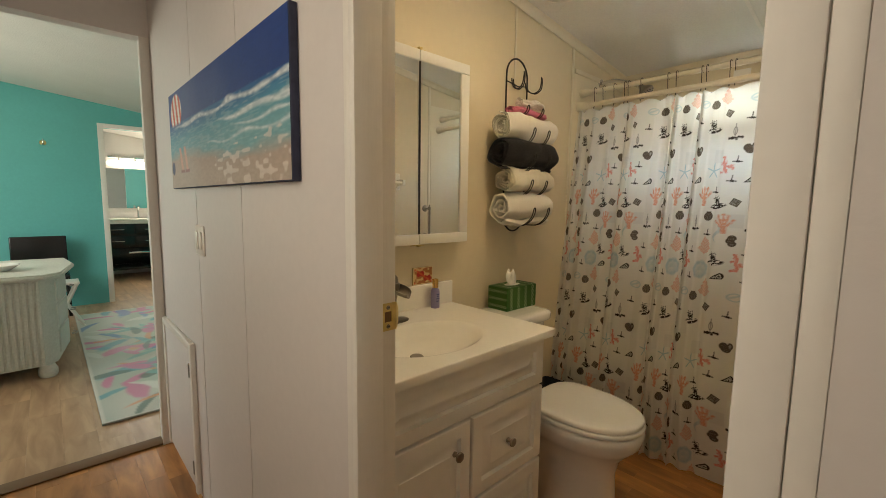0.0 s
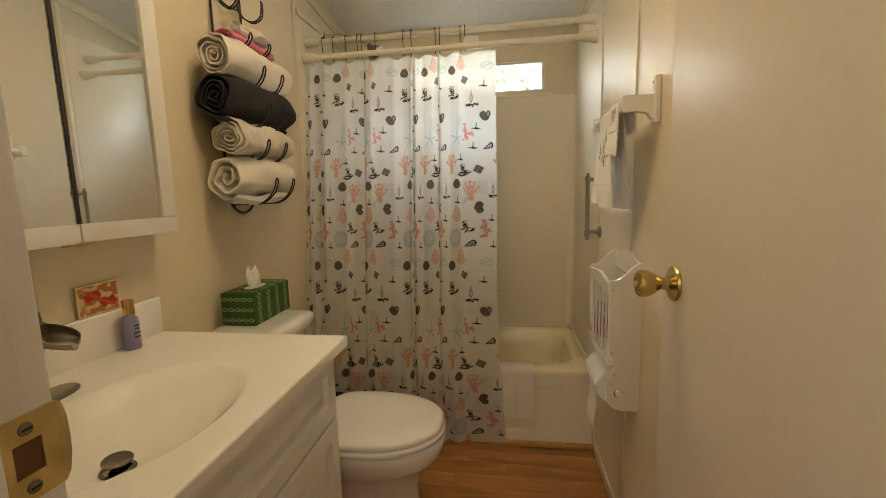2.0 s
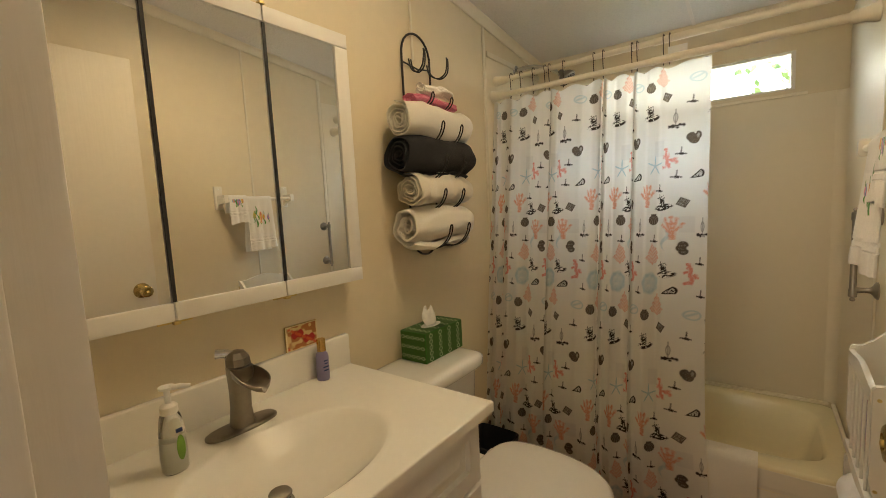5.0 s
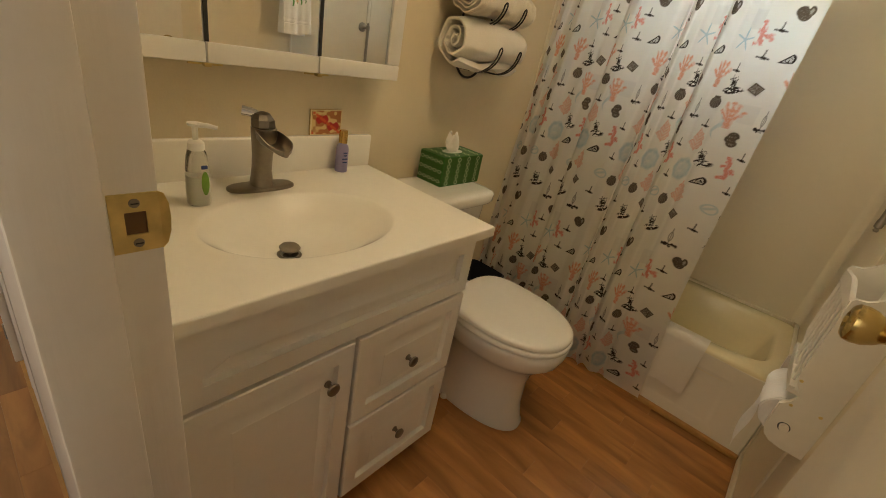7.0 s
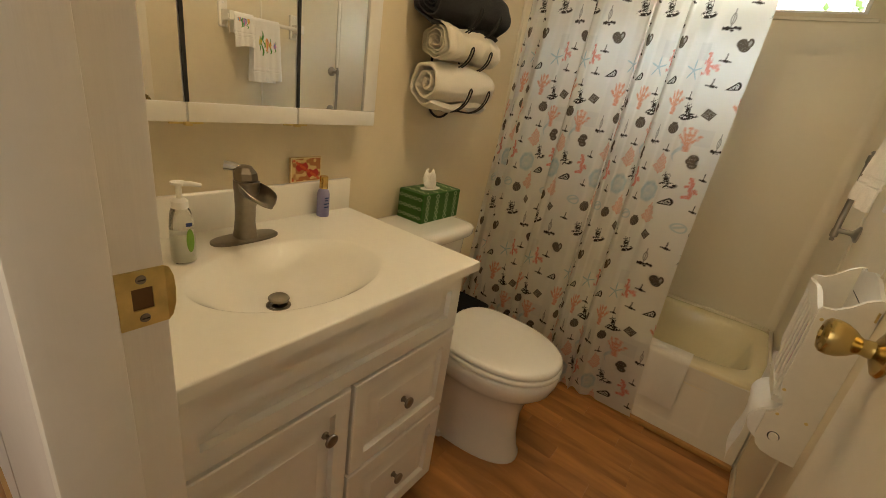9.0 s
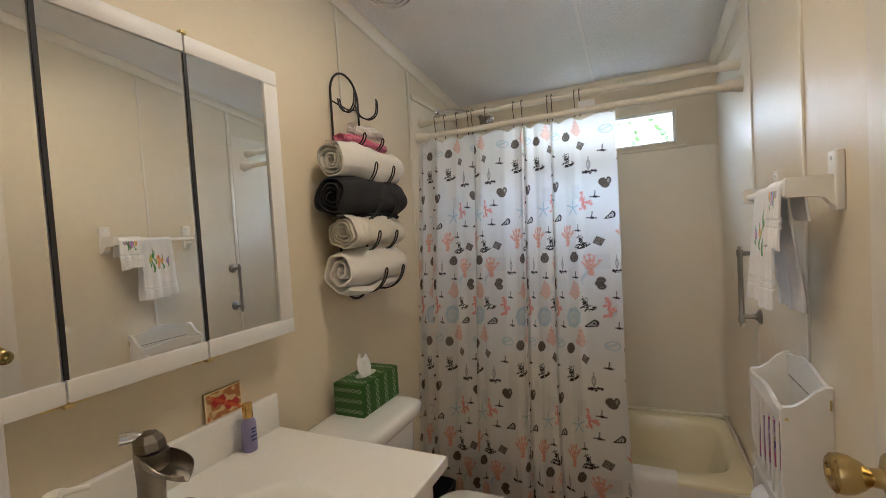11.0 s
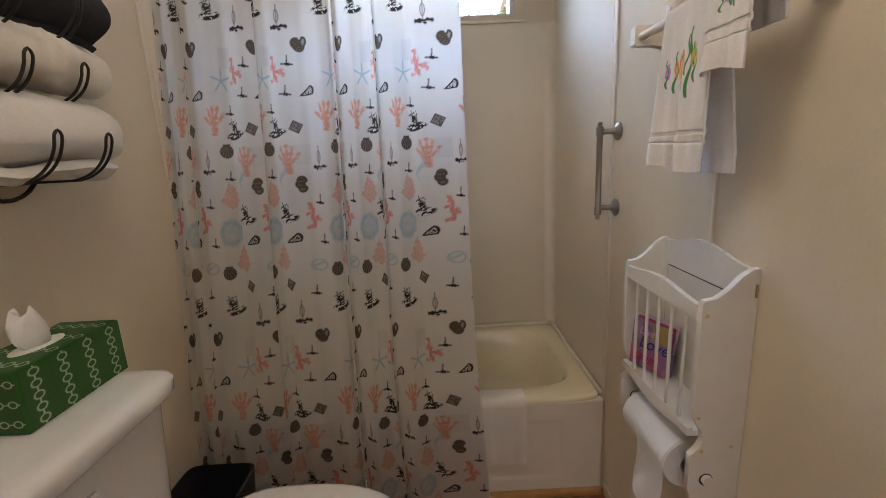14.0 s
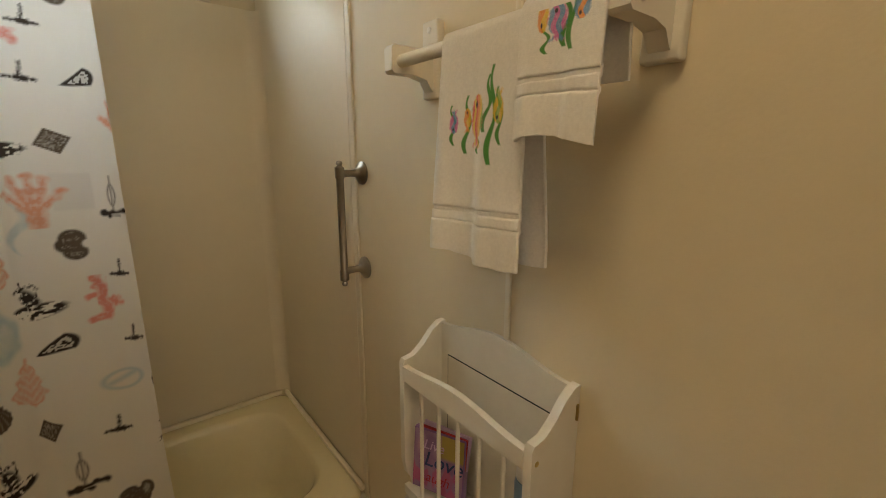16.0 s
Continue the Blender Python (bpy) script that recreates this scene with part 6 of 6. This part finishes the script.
for k in range(3):
    z0 = 0.13 + k * 0.19
    d = part("drawer", boxes((-3.25, -2.85, 0.0, 0.075, z0, z0 + 0.17), bevel=0.006), WICKER, dresser, "woven drawer front")
    for v in d.data.vertices:
        wx, wy = v.co.x - 3.2, v.co.y - 0.35
        v.co.y += -0.155 * (wx + 3.25) + 0.008
    part("pull", tube([(-3.09, 0.10, z0 + 0.09), (-3.09, 0.125, z0 + 0.085), (-3.03, 0.115, z0 + 0.085), (-3.03, 0.09, z0 + 0.09)], 0.005, 8), STEEL, d, "metal pull")
for x, y in ((-2.74, -0.06), (-2.74, -0.9), (-3.72, -0.02)):
    part("foot", lathe([(0, 0), (0.045, 0), (0.055, 0.02), (0.055, 0.05), (0.04, 0.09), (0, 0.09)], pose(x, y, 0), 18), WICKER, dresser, "round bun foot")
dish = solid("dish", lathe([(0, 0), (0.05, 0), (0.11, 0.045), (0.105, 0.047), (0.05, 0.008), (0, 0.006)], pose(-3.05, -0.18, DZ), 28), PORCELAIN, (-3.05, -0.18, DZ), "pale shallow dish on the dresser", "dish")

# black upholstered chair back by the turquoise wall, and a white side stool
chair = thing("black_chair", (-5.0, -0.13, 0), "black high-backed chair by the turquoise wall", "chair", move=(0, 0.14, 0))
part("backrest", box(-5.12, -5.07, -0.36, 0.10, 0.45, 0.855, 0.012, 3), BLACKGLOSS, chair)
part("seat", box(-5.08, -4.70, -0.36, 0.10, 0.40, 0.46, 0.012, 3), BLACKGLOSS, chair)
for x in (-5.10, -4.74):
    for y in (-0.34, 0.08):
        part("leg", box(x, x + 0.03, y - 0.015, y + 0.015, 0, 0.40, 0.003), BLACKGLOSS, chair)
stool = thing("white_stool", (-4.2, 0.12, 0), "small white folding stool beside the dresser", "stool", move=(0, 0.14, 0))
part("seat", box(-4.32, -4.08, -0.08, 0.15, 0.44, 0.465, 0.006), TRIM, stool)
for s in (-1, 1):
    part("leg", tube([(-4.2 + 0.1 * s, -0.06, 0.0), (-4.2 + 0.1 * s, 0.13, 0.44)], 0.012, 10), TRIM, stool)
    part("leg", tube([(-4.2 + 0.07 * s, 0.17, 0.0), (-4.2 + 0.07 * s, -0.06, 0.44)], 0.012, 10), TRIM, stool)

# small wall hook on the turquoise wall
sconce = thing("wall_hook", (-5.26, -0.115, 1.87), "small brass robe hook on the turquoise wall", "hook", move=(0, 0.23, 0))
part("plate", lathe([(0, 0), (0.03, 0), (0.025, 0.008), (0, 0.01)], pose(-5.26, -0.115, 1.89, 0, 90, 0), 18), WORNBRASS, sconce)
part("prong", tube(smooth_path([(-5.25, -0.115, 1.89), (-5.21, -0.115, 1.86), (-5.18, -0.115, 1.88), (-5.18, -0.115, 1.92)], 4), 0.008, 8), CHROME, sconce)

# rug
def rug_paint(u, v):
    """Loose painted petals and brush strokes on a pale ground."""
    rgb = np.tile(np.array((0.50, 0.52, 0.47)), (len(u), 1))
    rgb = blend(rgb, soft(0.55 - value_noise(u * 9, v * 5, 11), 0.2) * 0.6, (0.34, 0.42, 0.38))
    rng = np.random.default_rng(21)
    tones = ((0.08, 0.30, 0.38), (0.55, 0.16, 0.32), (0.06, 0.13, 0.11), (0.60, 0.26, 0.13), (0.10, 0.22, 0.42), (0.62, 0.64, 0.60), (0.55, 0.16, 0.32), (0.16, 0.38, 0.38))
    for k in range(150):
        cu, cv, turn = rng.uniform(0, 3.0), rng.uniform(0, 1.35), rng.uniform(0, math.pi)
        long, thin = rng.uniform(0.07, 0.20), rng.uniform(0.018, 0.06)
        du, dv = u * 3.0 - cu, v * 1.35 - cv
        along, across = du * math.cos(turn) + dv * math.sin(turn), dv * math.cos(turn) - du * math.sin(turn)
        across = across + 0.9 * along * along
        d = np.hypot(along / long, across / thin) - 1 + 0.3 * (value_noise(u * 60, v * 27, k) - 0.5)
        rgb = blend(rgb, soft(d, 0.35) * 0.85, tones[k % 8])
    edge = np.minimum(np.minimum(u * 3.1, (1 - u) * 3.1), np.minimum(v * 1.4, (1 - v) * 1.4))
    return blend(rgb, soft(edge - 0.015, 0.01), (0.60, 0.60, 0.55))


rug = thing("rug", (-3.2, 0.9, 0.0), "floral pastel rug in turquoise, pink and grey", "rug")
part("backing", box(-4.64, -1.61, 0.245, 1.6, 0.0045, 0.014, 0.003), material("rug edge", (0.5, 0.5, 0.46), 0.95, bump=0.6, bump_scale=300), rug)
ob = new("print", painted_sheet("print", PAINTED, lambda u, v: (-4.638 + 3.026 * u, 0.247 + 1.351 * v, np.full_like(u, 0.0155)), 260, 120, rug_paint))
ob.matrix_world = Matrix.Translation(-ORIGIN[rug.name])
ob.parent = rug

# second bathroom: black vanity, mirror, lamp
ev = thing("black_vanity", (-7.3, 1.0, 0), "black lacquered vanity with open shelf and chrome pulls", "vanity cabinet", move=(0, 0.27, 0))
part("body", box(-7.62, -7.06, 0.40, 1.75, 0.50, 0.88, 0.004), BLACKGLOSS, ev)
part("shelf", box(-7.62, -7.08, 0.40, 1.75, 0.14, 0.18, 0.004), BLACKGLOSS, ev)
part("back_panel", box(-7.62, -7.60, 0.42, 1.73, 0.1805, 0.4995, 0.002), BLACKGLOSS, ev)
for y in (0.42, 1.08, 1.73):
    part("leg", box(-7.12, -7.06, y - 0.02, y + 0.02, 0, 0.50, 0.003), BLACKGLOSS, ev)
for y0 in (0.415, 0.86, 1.305):
    for z0 in (0.515, 0.70):
        d = part("drawer", box(-7.06, -7.045, y0, y0 + 0.43, z0, z0 + 0.17, 0.003), BLACKGLOSS, ev)
        part("pull", tube([(-7.045, y0 + 0.12, z0 + 0.09), (-7.025, y0 + 0.13, z0 + 0.09), (-7.025, y0 + 0.30, z0 + 0.09), (-7.045, y0 + 0.31, z0 + 0.09)], 0.006, 8), CHROME, d, "chrome pull")
part("top", box(-7.66, -7.03, 0.38, 1.77, 0.8805, 0.955, 0.005), MARBLE, ev, "white vanity top")
basket = solid("storage_bar", box(-7.10, -7.06, 1.03, 1.39, 0.40, 0.43, 0.006), CHROME, (-7.08, 1.21, 0.40), "chrome towel rail on the black vanity", "towel rail")
fau = thing("faucet_far", (-7.45, 1.0, 0.955), "chrome faucet on the far vanity", "faucet", move=(0, 0.27, 0))
part("body", tube(smooth_path([(-7.5, 0.97, 0.955), (-7.5, 0.97, 1.10), (-7.45, 0.97, 1.15), (-7.38, 0.97, 1.12)], 5), 0.014, 10), CHROME, fau)
jar = solid("soap_jar", lathe([(0, 0), (0.04, 0), (0.04, 0.09), (0.02, 0.10), (0.015, 0.14), (0, 0.14)], pose(-7.4, 1.39, 0.956), 20), PORCELAIN, (-7.4, 1.39, 0.955), "white soap jar on the far vanity", "jar")
mir = thing("wall_mirror", (-7.67, 1.0, 1.1), "wide frameless mirror above the far vanity", "mirror", move=(0, 0.27, 0))
part("glass", box(-7.668, -7.66, 0.55, 1.7, 1.12, 1.78), MIRROR, mir)
fix = thing("vanity_lamp", (-7.6, 0.98, 1.86), "chrome vanity lamp with a lit frosted shade", "lamp", move=(0, 0.27, 0))
part("bar", box(-7.66, -7.62, 0.62, 1.34, 1.95, 1.98, 0.006), CHROME, fix)
part("shade", box(-7.60, -7.48, 0.60, 1.36, 1.82, 1.90, 0.03, 4), SHADE_ON, fix, "lit frosted shade")
for y in (0.76, 0.98, 1.2):
    part("arm", tube([(-7.62, y, 1.96), (-7.56, y, 1.955), (-7.54, y, 1.895)], 0.008, 8), CHROME, fix)

# outdoors, seen through the small window
structure("ground", box(-40, 40, 3.2, 60, -0.5, -0.45), material("grass ground", (0.07, 0.12, 0.03), 0.95, vary=0.3, grain=3, bump=0.5), "grass outside the window", "ground")
sky_bm = boxes((-4.5, 6.0, 7.0, 7.05, -0.45, 6.0))
structure("backdrop", sky_bm, glow("bright hazy sky", (0.92, 0.96, 1.0), 3.2), "bright hazy sky beyond the window", "backdrop")
tree = thing("tree", (1.6, 6.0, -0.45), "leafy green tree outside the window", "tree")
part("trunk", tube([(1.6, 6.0, -0.45), (1.65, 6.0, 1.2), (1.5, 6.1, 2.2), (1.7, 6.0, 2.9)], [0.16, 0.12, 0.09, 0.04], 10), SHADOWWOOD, tree)
rng3 = np.random.default_rng(7)
bm = bmesh.new()
for k in range(240):
    c = Vector((1.55 + rng3.normal(0, 0.45), 6.0 + rng3.normal(0, 0.3), 2.35 + rng3.normal(0, 0.35)))
    a, b = Vector(rng3.normal(0, 1, 3)).normalized(), Vector(rng3.normal(0, 1, 3)).normalized()
    a, b = a * 0.055, (b - a * b.dot(a)).normalized() * 0.03
    bm.faces.new([bm.verts.new(c - a), bm.verts.new(c + b), bm.verts.new(c + a), bm.verts.new(c - b)])
tagged(part("crown", bm, material("leaf green", (0.26, 0.36, 0.14), 0.6, vary=0.35), tree), kind="stuff")

# floors: base slab and laminate strips
floor = structure("floor", boxes((-1.225, 3.0, -0.55, 3.1, -0.08, -0.003)), OAKTRIM, "honey oak laminate floor", "floor")
ORIGIN[floor.name] = Vector((0, 0, 0))
floor_far = structure("floor_bedroom", boxes((-7.75, -1.225, -2.3, 3.1, -0.08, -0.003)), SHADOWWOOD, "pale laminate floor", "floor")
ORIGIN[floor_far.name] = Vector((0, 0, 0))
STRIPS = {}


def strip(length, width, mat, parent, x, y):
    key = (round(length, 2), width, mat.name)
    if key not in STRIPS:
        STRIPS[key] = finish(box(0.00015, length - 0.00015, 0.00015, width - 0.00015, -0.003, 0, 0.0004, 1), "plank", mat, False)
    ob = new("plank", STRIPS[key])
    ob.location = (x, y, 0)
    ob.parent = parent


def lay(parent, mat, x0, x1, y0, y1, width, lengths, seed):
    rng4 = np.random.default_rng(seed)
    y = y0
    while y < y1 - 0.005:
        x = x0 - rng4.choice(lengths) * rng4.uniform(0.1, 0.9)
        while x < x1:
            length = float(rng4.choice(lengths))
            a, b = max(x, x0), min(x + length, x1)
            if b - a > 0.02:
                strip(b - a, width, mat, parent, a, y)
            x += length
        y += width


LENGTHS = (0.30, 0.36, 0.42, 0.50, 0.58)
lay(floor, FLOORWOOD, 0.0, W, 0.606, 2.30, 0.0847, LENGTHS, 3)
lay(floor, FLOORWOOD, -1.18, 2.2, -0.47, 0.606, 0.0897, LENGTHS, 5)
lay(floor_far, PALEWOOD, -5.26, -1.27, -0.9, 1.9, 0.14, (0.6, 0.8, 1.0, 1.2), 8)
lay(floor_far, PALEWOOD, -7.67, -5.26, 0.0, 2.3, 0.14, (0.6, 0.8, 1.0, 1.2), 9)
